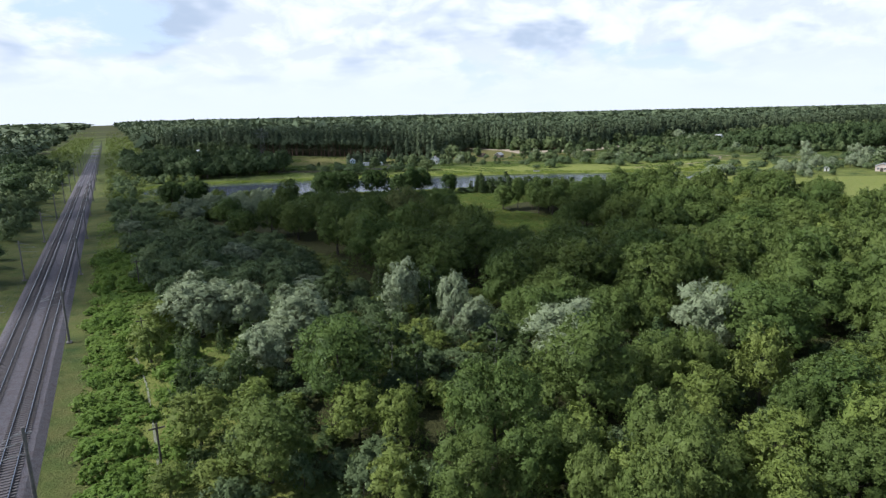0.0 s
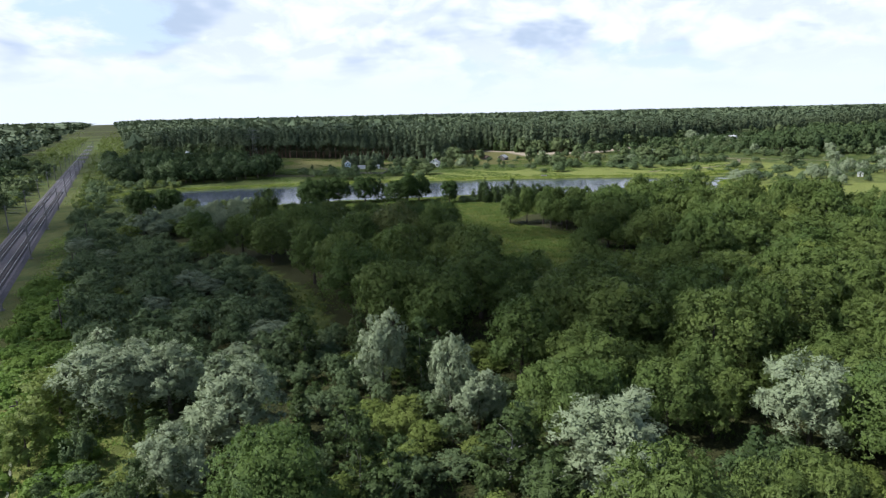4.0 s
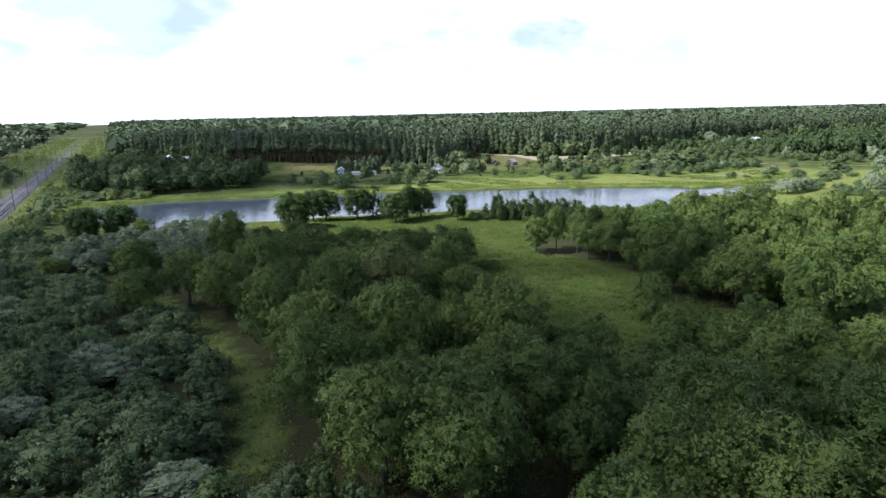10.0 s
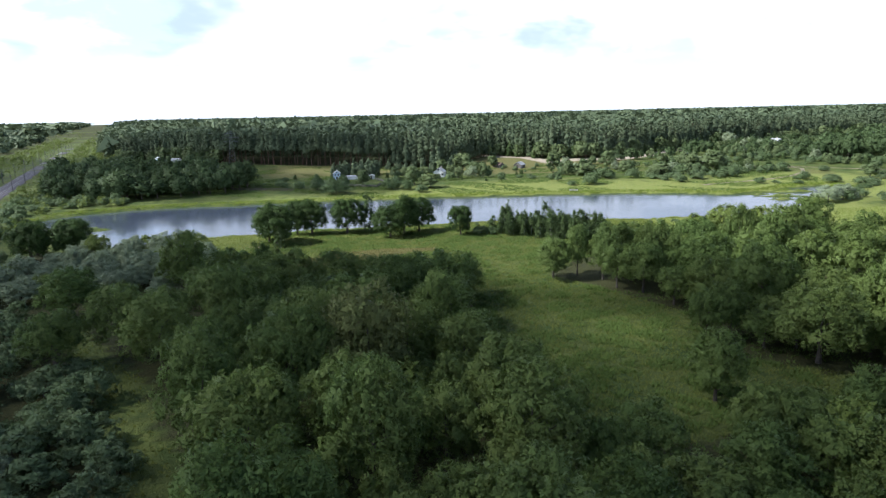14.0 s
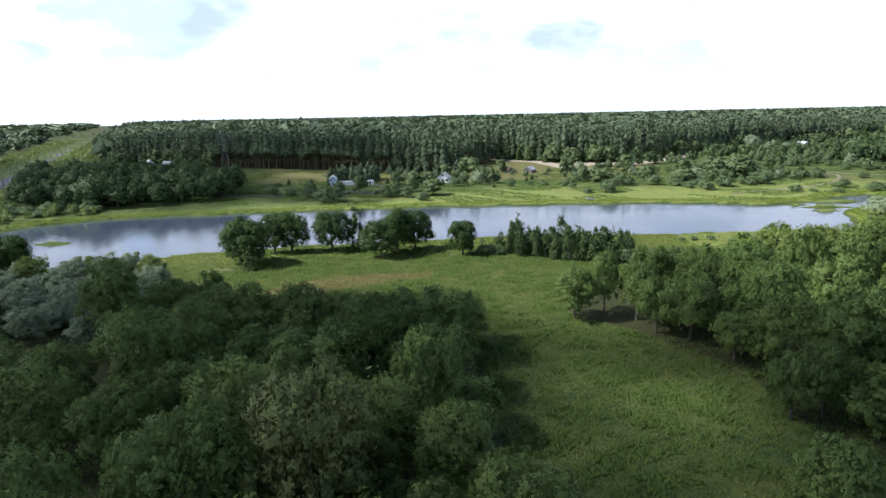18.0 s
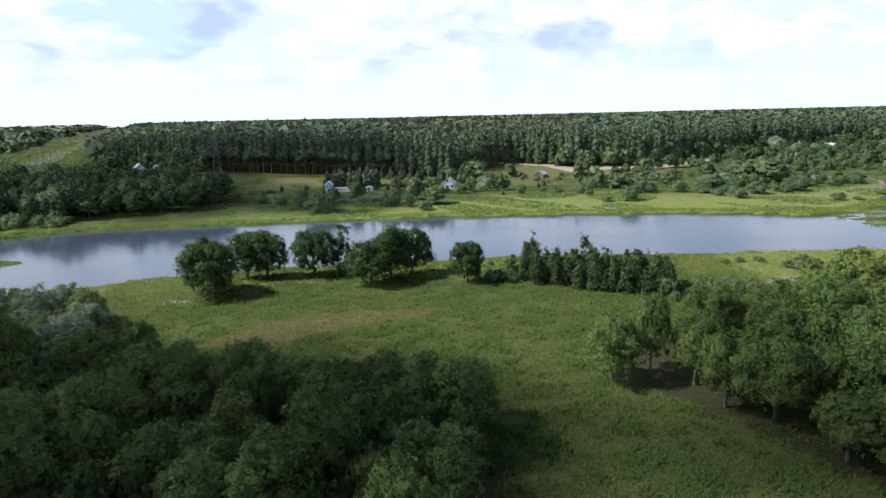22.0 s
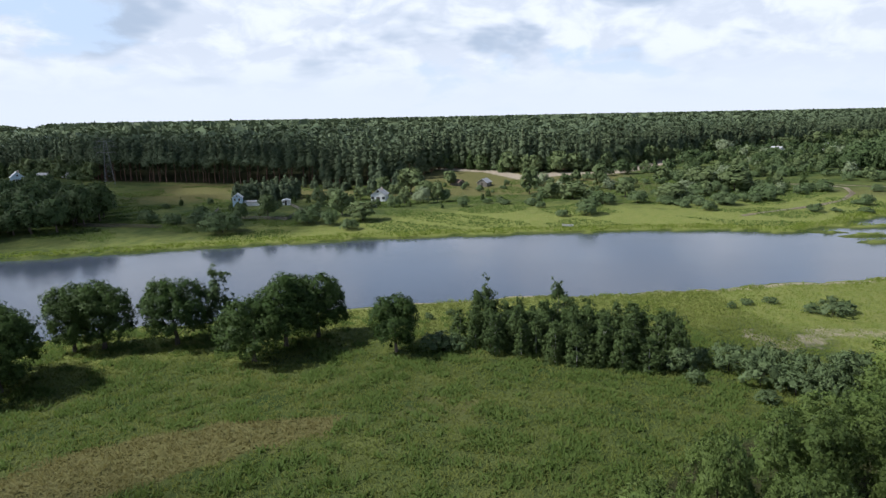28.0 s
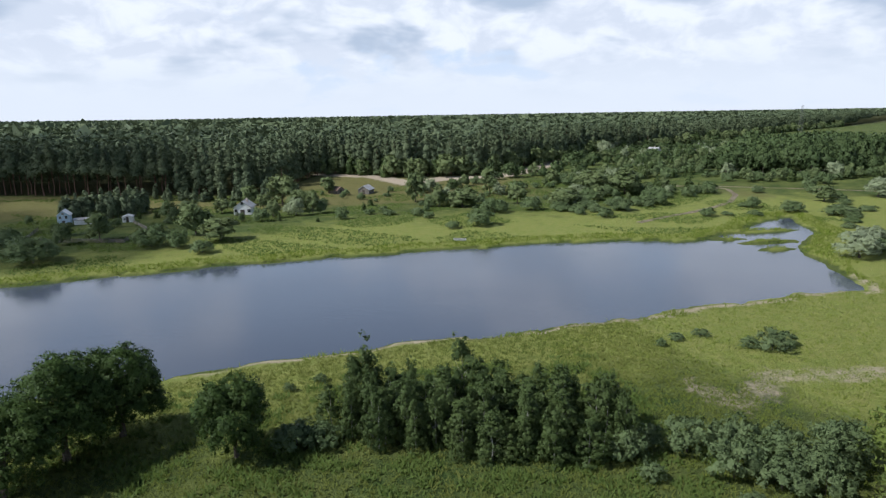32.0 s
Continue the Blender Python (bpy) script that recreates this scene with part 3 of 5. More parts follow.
def stem_mesh(name, gen, height, radius, limbs, material, spread, start=0.25, sides=7):
    """A tapered, slightly bent trunk whose limbs grow out of it, in one piece."""
    pts = [Vector((0, 0, -0.35))] + [Vector((gen.normal() * 0.012 * height, gen.normal() * 0.012 * height, height * i / 5)) for i in range(1, 6)]
    verts, faces = [], []
    for i, p in enumerate(pts):
        rr = radius * (1 - i / 5.6) * (1.3 if i == 0 else 1)
        for k in range(sides):
            a = 6.2832 * k / sides
            verts.append((p.x + rr * math.cos(a), p.y + rr * math.sin(a), p.z))
    for i in range(5):
        for k in range(sides):
            q = (k + 1) % sides
            faces.append((i * sides + k, i * sides + q, (i + 1) * sides + q, (i + 1) * sides + k))
    faces.append(tuple(range(5 * sides, 6 * sides)))
    for k in range(limbs):
        s = start + (0.9 - start) * (k + gen.uniform(0, 0.7)) / max(limbs, 1)
        i = max(1, min(int(s * 5), 4))
        a = 2.4 * k + gen.uniform(-0.5, 0.5)
        root = i * sides + int(round(a / 6.2832 * sides)) % sides
        p = Vector(verts[root])
        w = radius * 0.3 * (1 - s * 0.5)
        stops = [p + Vector((math.cos(a) * spread * t, math.sin(a) * spread * t, height * 0.24 * t ** 0.8)) for t in (0.12, 0.55, 1.0)]
        side, rise = Vector((-math.sin(a), math.cos(a), 0)), Vector((-math.cos(a) * 0.5, -math.sin(a) * 0.5, 0.85))
        at = len(verts)
        for j, q in enumerate(stops[:2]):
            for m in range(4):
                g = 6.2832 * m / 4
                verts.append(tuple(q + (side * math.cos(g) + rise * math.sin(g)) * w * (1 - 0.45 * j)))
        verts.append(tuple(stops[2]))
        for m in range(4):
            n = (m + 1) % 4
            faces.append((root, at + m, at + n))
            faces.append((at + m, at + 4 + m, at + 4 + n, at + n))
            faces.append((at + 4 + m, at + 8, at + 4 + n))
    me = bpy.data.meshes.new(name)
    me.from_pydata(verts, [], faces)
    me.update()
    me.materials.append(material)
    return me


def round_lobes(gen, h, r, base, n, lobe=None):
    """Lobes of a broad uneven crown: a core, then bulges of all sizes that stick out by different amounts."""
    lobe = lobe or (0.42 if n < 24 else 0.33)
    mid, half = (base + h) / 2, (h - base) / 2
    lean, squash = gen.uniform(0, 6.28), gen.uniform(0.78, 1.0)
    got = [(0, 0, mid - half * 0.1, r * 0.58, half / r * 0.9), (math.cos(lean) * r * 0.25, math.sin(lean) * r * 0.25, mid + half * 0.3, r * 0.45, 0.9)]
    for k in range(n):
        a, t = 2.399 * k + gen.uniform(-0.5, 0.5), (k + 0.5) / n
        lat = 1 - 1.8 * t
        ring = math.sqrt(max(0.0, 1 - lat * lat * 0.9))
        lr = r * lobe * gen.uniform(0.5, 1.25)
        out = (r - lr * 0.75) * ring * gen.uniform(0.72, 1.18)
        x, y = math.cos(a) * out, math.sin(a) * out * squash
        x, y = x * math.cos(lean) - y * math.sin(lean), x * math.sin(lean) + y * math.cos(lean)
        got.append((x, y, mid + lat * (half - lr * 0.5) * gen.uniform(0.86, 1.1), lr, gen.uniform(0.72, 1.1)))
    return got


def upright_lobes(gen, h, r, base, n):
    """Lobes of a slim uneven crown: several leaders of different height, full below."""
    got = []
    leaders = [(0.0, 0.0, h)] + [(math.cos(a) * r * 0.55, math.sin(a) * r * 0.55, h * gen.uniform(0.6, 0.88)) for a in gen.uniform(0, 6.28, 3)]
    for lx, ly, lh in leaders:
        m = max(4, n // 3)
        for k in range(m):
            t = (k + 0.5) / m
            lr = r * (0.52 - 0.32 * t) * gen.uniform(0.85, 1.25)
            got.append((lx * (0.6 + 0.4 * t) + gen.normal() * r * 0.12, ly * (0.6 + 0.4 * t) + gen.normal() * r * 0.12, base + (lh - base) * (t * 0.95 + 0.04) - lr * 0.3, max(lr, 0.3), gen.uniform(1.15, 1.7)))
    return got


KINDS, LEAVES = {}, {}


def kind_of_tree(key, name, category, material, bark, h, r, base, count, size, variants, form, lobes, limbs, stem_r, long=1.0, upward=0.25, ragged=0.22, tuft=0.0):
    """Builds the variants of one kind at unit place; each is (trunk mesh, crown mesh)."""
    made = []
    for i in range(variants):
        gen = np.random.default_rng(sum(ord(ch) for ch in key) * 31 + i)
        shape = form(gen, h * gen.uniform(0.94, 1.05), r, base, lobes)
        v, f, soft = lobed(gen, shape, count, size, upward, ragged, long, tuft=tuft)
        stem = stem_mesh(name + "_trunk", gen, h * 0.78, stem_r, limbs, bark, r * 0.55)
        made.append((stem, mesh_of(name + "_crown", v, f, material, soft)))
        if key.startswith("far_"):
            LEAVES.setdefault(key, []).append(lobed(gen, shape, int(count * 0.4), size * 1.4, upward, ragged, long))
    KINDS[key] = (name, category, made, h, r)


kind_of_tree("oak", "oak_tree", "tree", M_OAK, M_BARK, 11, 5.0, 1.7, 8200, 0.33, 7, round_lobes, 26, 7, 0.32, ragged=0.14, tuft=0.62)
kind_of_tree("shore_oak", "oak_tree", "tree", M_OAK_SHADED, M_BARK, 11, 5.0, 0.9, 11000, 0.34, 4, round_lobes, 34, 8, 0.36, ragged=0.16, tuft=0.6)
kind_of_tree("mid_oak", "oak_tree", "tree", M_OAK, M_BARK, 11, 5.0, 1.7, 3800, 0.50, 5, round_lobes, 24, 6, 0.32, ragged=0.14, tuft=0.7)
kind_of_tree("rust", "maple_tree", "tree", M_OAK_RUST, M_BARK, 11, 5.0, 1.7, 8000, 0.36, 1, round_lobes, 24, 7, 0.32, tuft=0.6)
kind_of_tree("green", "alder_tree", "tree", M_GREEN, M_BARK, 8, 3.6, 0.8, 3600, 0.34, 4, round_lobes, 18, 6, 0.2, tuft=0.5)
kind_of_tree("silver", "silver_willow", "tree", M_SILVER, M_BARK, 9, 3.6, 0.6, 5600, 0.27, 4, round_lobes, 26, 6, 0.24, 1.5, 0.35, 0.2, tuft=0.42)
kind_of_tree("aspen", "aspen_tree", "tree", M_ASPEN, M_PALE_BARK, 9, 2.6, 0.3, 3600, 0.27, 5, upright_lobes, 28, 8, 0.13, 1.3, 0.2, 0.4, tuft=0.3)
kind_of_tree("scrub", "willow_bush", "bush", M_SHRUB, M_BARK, 4, 2.8, 0.1, 2000, 0.27, 6, round_lobes, 12, 5, 0.09, 1.4, 0.35, 0.2, tuft=0.34)
kind_of_tree("herb", "herb_clump", "bush", M_HERB, M_BARK, 1.6, 1.6, 0.02, 1000, 0.20, 4, round_lobes, 9, 3, 0.03, 1.4, 0.4, 0.35, tuft=0.24)
kind_of_tree("far_oak", "lakeside_tree", "tree", M_GROVE, M_BARK, 11, 5.0, 0.8, 1500, 0.62, 4, round_lobes, 18, 4, 0.3)
kind_of_tree("far_green", "young_tree", "tree", M_HAZED_GROWTH, M_BARK, 8, 3.2, 0.3, 1100, 0.52, 3, round_lobes, 13, 3, 0.18)
kind_of_tree("far_aspen", "birch_tree", "tree", M_ASPEN, M_PALE_BARK, 9, 2.4, 0.3, 1000, 0.48, 3, upright_lobes, 16, 3, 0.12, 1.2)
kind_of_tree("far_scrub", "round_willow_bush", "bush", M_SHRUB, M_BARK, 4, 3.0, 0.05, 900, 0.42, 4, round_lobes, 11, 2, 0.08, 1.2, 0.35)
kind_of_tree("far_silver", "pale_willow", "tree", M_SILVER, M_BARK, 8, 4.0, 0.3, 1000, 0.52, 2, round_lobes, 15, 3, 0.2, 1.3, 0.35)


def pine_parts(gen, h, count, size, whorls, low=0.46):
    lobes = []
    for k in range(whorls):
        t = k / (whorls - 1)
        a = 2.399 * k
        w = 2.8 * (1 - 0.66 * t) * gen.uniform(0.75, 1.2)
        lobes.append((math.cos(a) * w * 0.45, math.sin(a) * w * 0.45, h * (low + (0.94 - low) * t), w * 0.75, 0.8))
    return lobed(gen, lobes, count, size, 0.4, 0.3, 1.3)


def conifer(gen, h, count, size, whorls, low=0.2):
    """A narrow pine crown that tapers to a blunt tip."""
    lobes = []
    for k in range(whorls):
        t = k / (whorls - 1)
        w = 2.5 * (1 - 0.72 * t ** 1.3) * gen.uniform(0.75, 1.2)
        lobes.append((math.cos(2.399 * k) * w * 0.4, math.sin(2.399 * k) * w * 0.4, h * (low + (0.95 - low) * t), w * 0.7, 1.25))
    return lobed(gen, lobes, count, size, 0.35, 0.3, 1.5)


pines = []
for i in range(4):
    gen = np.random.default_rng(900 + i)
    v, f, soft = pine_parts(gen, 23, 1900, 0.42, 15)
    pines.append((stem_mesh("pine_trunk", gen, 21, 0.24, 5, M_PINE_BARK, 1.2, 0.5), mesh_of("pine_crown", v, f, M_PINE, soft)))
KINDS["pine"] = ("pine_tree", "tree", pines, 23, 2.6)
full_pines = []
for i in range(4):
    gen = np.random.default_rng(930 + i)
    v, f, soft = conifer(gen, 23, 2000, 0.44, 13, 0.16)
    full_pines.append((stem_mesh("pine_trunk", gen, 21, 0.24, 5, M_PINE_BARK, 1.2, 0.5), mesh_of("pine_crown", v, f, M_PINE, soft)))
KINDS["full_pine"] = ("pine_tree", "tree", full_pines, 23, 2.6)
spruces = []
for i in range(3):
    gen = np.random.default_rng(950 + i)
    v, f, soft = lobed(gen, upright_lobes(gen, 8, 2.0, 0.1, 12), 1000, 0.42, 0.2, 0.3, 1.3)
    spruces.append((stem_mesh("young_pine_trunk", gen, 6.5, 0.12, 3, M_PINE_BARK, 0.8), mesh_of("young_pine_crown", v, f, M_PINE, soft)))
KINDS["young_pine"] = ("young_pine", "tree", spruces, 8, 2.0)

TAKEN = []


def plant(key, x, y, h=None, r=None, label="", group="", sink=0.12):
    """One tree or bush at x, y with that height and crown radius."""
    name, category, made, h0, r0 = KINDS[key]
    h, r = h or h0, r or r0
    stem, crown = made[int(rng.integers(len(made)))]
    ob = tagged(new(name), label, category, group)
    part_mesh("trunk", stem, ob)
    part_mesh("crown", crown, ob)
    ob.matrix_basis = pose(x, y, gz(x, y) - sink, 0, 0, float(rng.uniform(0, 360))) @ Matrix.Diagonal((r / r0 * float(rng.uniform(0.9, 1.12)), r / r0 * float(rng.uniform(0.9, 1.12)), h / h0, 1))
    TAKEN.append((x, y, r))
    return ob


def free(x, y, gap):
    """Whether no crown planted so far stands closer than gap plus part of its radius."""
    return all((x - a) ** 2 + (y - b) ** 2 > (gap + 0.55 * r) ** 2 for a, b, r in TAKEN)


def scattered(outline, step, jitter=0.34):
    """Uneven places in an outline, about step metres apart."""
    ox, oy = [p[0] for p in outline], [p[1] for p in outline]
    row = 0
    y = min(oy)
    while y < max(oy):
        x = min(ox) + (row % 2) * step / 2
        while x < max(ox):
            px, py = x + float(rng.uniform(-jitter, jitter)) * step, y + float(rng.uniform(-jitter, jitter)) * step
            if bool(within(np.array([px]), np.array([py]), outline)[0]):
                yield px, py
            x += step
        y += step * 0.87
        row += 1


def mass(name, label, key, places, lo, hi, category="trees"):
    """Many far crowns of one kind joined into one mesh."""
    vs, fs, ns, at = [], [], [], 0
    px, py = np.array([p[0] for p in places]), np.array([p[1] for p in places])
    for x, y, z in zip(px, py, ground_z(px, py)):
        v, f, soft = LEAVES[key][int(rng.integers(len(LEAVES[key])))]
        a, s, w = rng.uniform(0, 6.283), rng.uniform(lo, hi), rng.uniform(0.9, 1.25)
        c, n = math.cos(a) * s * w, math.sin(a) * s * w
        vs.append(np.stack([v[:, 0] * c - v[:, 1] * n + x, v[:, 0] * n + v[:, 1] * c + y, v[:, 2] * s + z - 0.2], 1))
        fs.append(f + at)
        ns.append(np.stack([soft[:, 0] * math.cos(a) - soft[:, 1] * math.sin(a), soft[:, 0] * math.sin(a) + soft[:, 1] * math.cos(a), soft[:, 2]], 1))
        at += len(v)
    return tagged(new(name, mesh_of(name, np.concatenate(vs), np.concatenate(fs), KINDS[key][2][0][1].materials[0], np.concatenate(ns))), label, category, kind="stuff")


def split_kinds(places, shares):
    """Deals places out to kinds by their shares."""
    got = {k: [] for k, _ in shares}
    for p in places:
        u, acc = rng.uniform(), 0.0
        for k, s in shares:
            acc += s
            if u < acc:
                got[k].append(p)
                break
    return got

# ---- the wood under the flight ----
OAK_LABEL = "broad oak with dense dark green summer leaves, in a wood"
SILVER_LABEL = "silvery grey-green willow with soft pale leaves, in rough scrub"
ASPEN_LABEL = "slim grey-green aspen with light loose leaves"
GREEN_LABEL = "fresh green alder with a rounded leafy crown"
SCRUB_LABEL = "low rounded grey-green willow bush in rough scrub"

# x, y, height, crown radius
OAKS_SOUTH = [(-18.4, 54.6, 8.0, 4.4), (-14.5, 71.0, 11.5, 5.8), (14.8, 65.5, 12.4, 5.4), (4.0, 57.0, 11.6, 4.9), (1.3, 48.5, 8.0, 3.1),
              (6.9, 50.4, 8.0, 3.1), (12.2, 47.0, 8.0, 2.9), (19.7, 55.5, 9.0, 3.4), (20.5, 47.5, 10.0, 4.0), (43.7, 83.2, 12.0, 6.0),
              (41.6, 62.6, 9.0, 6.2), (35.2, 50.0, 8.0, 3.7), (21.8, 111.8, 12.0, 6.4), (33.5, 105.0, 12.0, 6.0), (10.8, 88.5, 10.0, 4.5),
              (47.6, 114.8, 12.0, 6.6), (-3.2, 121.5, 13.6, 5.8), (4.0, 134.5, 12.6, 6.0), (9.0, 108.0, 11.0, 5.4), (55, 72, 10.0, 5.2), (56, 96, 11.5, 6.0)]
OAKS_MIDDLE = [(-11.0, 125.5, 13.0, 5.6), (-23.7, 165.0, 14.0, 5.6), (-32.0, 158.5, 13.6, 5.0), (-18.0, 135.0, 14.4, 5.8), (-11.4, 147.5, 14.2, 5.8), (3.5, 149.5, 13.0, 5.6), (-48.0, 180.4, 11.0, 5.6), (21.7, 126.4, 12.0, 6.6),
               (35.5, 119.5, 12.0, 6.2), (-23.5, 149.0, 13.0, 5.4), (16.5, 116.5, 12.0, 5.6), (-78, 206, 9.0, 5.5), (-58, 187, 11.0, 5.2), (-65, 181, 9.0, 4.6), (-52, 190, 10.0, 4.6), (-42.6, 194.0, 12.6, 5.6),
               (-24.4, 178.5, 12.0, 5.4), (-19.4, 190.5, 12.0, 5.8), (-6.2, 211.0, 10.5, 5.6), (-12.0, 215.0, 9.5, 4.4), (-11.0, 205.0, 9.8, 4.6), (-24.5, 214.5, 9.5, 4.4), (-31.0, 219.0, 9.0, 4.4), (-2.5, 217.5, 7.4, 3.4), (-3.0, 174.0, 10.5, 4.8), (48.3, 182.3, 12.0, 6.4),
               (28.9, 170.3, 9.0, 3.6), (-49.4, 203.0, 11.0, 5.2), (-40.5, 206.0, 11.0, 4.6), (-17.2, 211.0, 10.0, 5.0), (35.8, 191.9, 9.0, 2.9), (40.0, 193.0, 9.0, 3.2)]
OAKS_EAST = [(16.2, 229.5, 9.0, 4.2), (22.0, 232.5, 11.5, 3.2), (27.0, 229.0, 10.0, 3.6), (28.6, 222.5, 9.0, 3.5), (31.5, 236.5, 11.0, 4.0),
             (37.5, 230.5, 11.0, 4.0), (37.4, 240.0, 10.0, 5.0), (33.0, 219.0, 10.0, 4.4), (49.5, 228.0, 11.0, 5.4), (43.5, 216.0, 11.0, 4.8), (41.5, 205.5, 10.0, 4.4), (52.0, 244.0, 10.0, 5.0)]
for rows in (OAKS_SOUTH, OAKS_MIDDLE, OAKS_EAST):
    for x, y, h, r in rows:
        plant("oak", x, y, h, r, OAK_LABEL, "oaks of the wood")
plant("rust", -15.2, 169.0, 15.4, 5.4, "broad maple with brownish seed clusters over green leaves", "")
for x, y, h, r in [(-24.4, 89.8, 9.0, 3.9), (-42.8, 97.1, 9.2, 4.9), (-36.2, 98.4, 8.2, 3.2), (-0.6, 95.6, 9.6, 2.3), (-9.8, 103.5, 9.8, 2.8),
                   (14.9, 80.2, 9.0, 4.6), (38.0, 89.0, 10.0, 4.4), (-26.6, 79.5, 7.4, 2.9), (2.6, 93.0, 6.5, 2.4)]:
    plant("silver", x, y, h * 1.12, r * 1.16, SILVER_LABEL, "silvery willows")
for x, y, h, r in [(-28.1, 74.3, 8.0, 2.9), (-33.1, 70.6, 8.0, 2.8), (-5.2, 75.0, 9.0, 3.1), (-5.0, 105.6, 10.2, 3.4), (-23.1, 114.0, 9.0, 3.4),
                   (5.4, 82.6, 8.0, 4.2), (26.9, 76.0, 9.0, 3.6), (44.3, 74.5, 5.0, 2.5), (55.4, 81.2, 6.0, 3.2), (-11.8, 87.8, 7.0, 2.4),
                   (-16.2, 121.0, 7.0, 2.2), (8.6, 75.5, 8.0, 3.2), (-9.0, 80.0, 8.4, 2.6), (-30, 84, 7.6, 2.6)]:
    plant("aspen", x, y, h, r, ASPEN_LABEL, "aspens among the scrub")
for x, y, h, r in [(-28.4, 61.6, 6.0, 3.1), (-50.1, 97.7, 6.0, 4.2), (-46.2, 86.2, 6.0, 3.2), (12.8, 55.6, 7.0, 2.7), (27.4, 65.3, 7.0, 4.0),
                   (30.8, 54.5, 7.0, 3.8), (27.6, 46.5, 7.0, 3.8), (-5.3, 50.2, 6.0, 2.7), (-23.7, 66.4, 5.4, 2.6), (-11.0, 63.0, 6.0, 3.0), (-6.0, 60.5, 7.0, 2.8)]:
    plant("green", x, y, h, r, GREEN_LABEL, "alders among the scrub")

# the closed canopy
WOOD_SOUTH = [(8, 40), (45, 40), (75, 80), (108, 130), (136, 190), (132, 212), (118, 250), (98, 266), (66, 258), (46, 250), (36, 244),
              (25, 236), (17, 231), (26, 222), (34, 212), (40, 200), (40, 186), (58, 176), (54, 168), (36, 162), (24, 157), (13, 154), (4, 168),
              (-1, 186), (-3, 205), (-6, 217), (-24, 219), (-44, 226), (-58, 230), (-62, 214), (-48, 208), (-40, 186), (-36, 168), (-20, 142), (-16, 128), (2, 128), (14, 122), (10, 106), (16, 92), (6, 70)]
GAPS = [(-6, 65, 5.0), (24, 77, 5.0), (34, 167, 6.0), (46, 170, 5.0), (5, 121, 4.5), (26, 100, 4.0), (27, 87, 4), (51, 68, 4.0), (-30, 172, 5.0), (-62, 196, 6)]
for x, y in scattered(WOOD_SOUTH, 6.8, 0.38):
    if y > 78 or x > 0.78 * y + 12 or any(math.hypot(x - a, y - b) < c for a, b, c in GAPS) or not free(x, y, 1.6):
        continue
    # mostly the yellower alder, whose lighter leaves also put sunlight into the colour
    k = "oak" if rng.uniform() < 0.35 else "green"
    plant(k, x, y, float(rng.uniform(4.6, 9.6)), float(rng.uniform(2.6, 4.2)), "young oak with a round bright green crown" if k == "oak" else GREEN_LABEL, "young trees of the wood")
for x, y in scattered(WOOD_SOUTH, 8.8, 0.34):
    if y < 76 or x > 0.78 * y + 12 or any(math.hypot(x - a, y - b) < c for a, b, c in GAPS):
        continue
    if free(x, y, 4.3) and float(near_line(np.array([x]), np.array([y]), LANE)[0]) > 5.4:
        u = rng.uniform()
        if u < 0.88:
            low = 0.66 if 4 < x < 62 and 131 < y < 162 else 1.0
            plant("oak" if abs(x) < 52 else "mid_oak", x, y, float(rng.uniform(7.4, 13.8)) * low, float(rng.uniform(3.6, 5.6)), OAK_LABEL, "oaks of the wood")
        else:
            plant("green", x, y, float(rng.uniform(7, 9.5)), float(rng.uniform(3, 4)), GREEN_LABEL, "alders among the scrub")
for x, y in scattered(WOOD_SOUTH, 5.2, 0.4):
    if y > 86 and x < 62 and free(x, y, 2.1) and float(near_line(np.array([x]), np.array([y]), LANE)[0]) > 4.2 and not any(math.hypot(x - a, y - b) < c for a, b, c in GAPS):
        plant("mid_oak", x, y, float(rng.uniform(5.5, 9.5)), float(rng.uniform(2.4, 3.6)), "small oak filling a gap in the wood", "small oaks of the wood")
for x, y, h, r in [(74, 262, 10.0, 5.2), (66, 263, 10.5, 4.8), (84, 266, 9.5, 4.4), (58, 259, 8.5, 4.0), (93, 268, 8.0, 4.0)]:
    plant("green", x, y, h, r, "tall light green tree at the edge of the wood", "")

# the wood goes on beside and behind the flight
beyond = [p for p in scattered([(-14, -18), (150, -18), (170, 180), (140, 200), (20, 30), (4, 36)], 9.5, 0.4) if p[0] > 0.78 * p[1] + 16 or p[1] < 26]
mass("wood_beyond", "dark green oak wood going on beside the clearing", "far_oak", beyond, 0.75, 1.1)

# bushes filling the ground between the trees
for x, y in scattered([(-30, 46), (-26, 60), (-34, 74), (-46, 94), (-30, 104), (-26, 118), (-18, 126), (0, 124), (14, 112), (30, 92), (52, 84), (50, 60), (38, 44)], 4.6, 0.4):
    if free(x, y, 0.7) and float(near_line(np.array([x]), np.array([y]), FOOTPATH)[0]) > 2.6 and not any(math.hypot(x - a, y - b) < c - 1 for a, b, c in GAPS):
        u = rng.uniform()
        k = "scrub" if u < 0.45 else "green" if u < 0.8 else "aspen"
        h = float(rng.uniform(1.6, 3.6)) * (1.4 if k == "aspen" else 1)
        plant(k, x, y, h, float(rng.uniform(1.5, 2.6)) * (0.7 if k == "aspen" else 1), {"scrub": SCRUB_LABEL, "green": "young green alder bush between taller trees", "aspen": ASPEN_LABEL}[k], "undergrowth bushes")

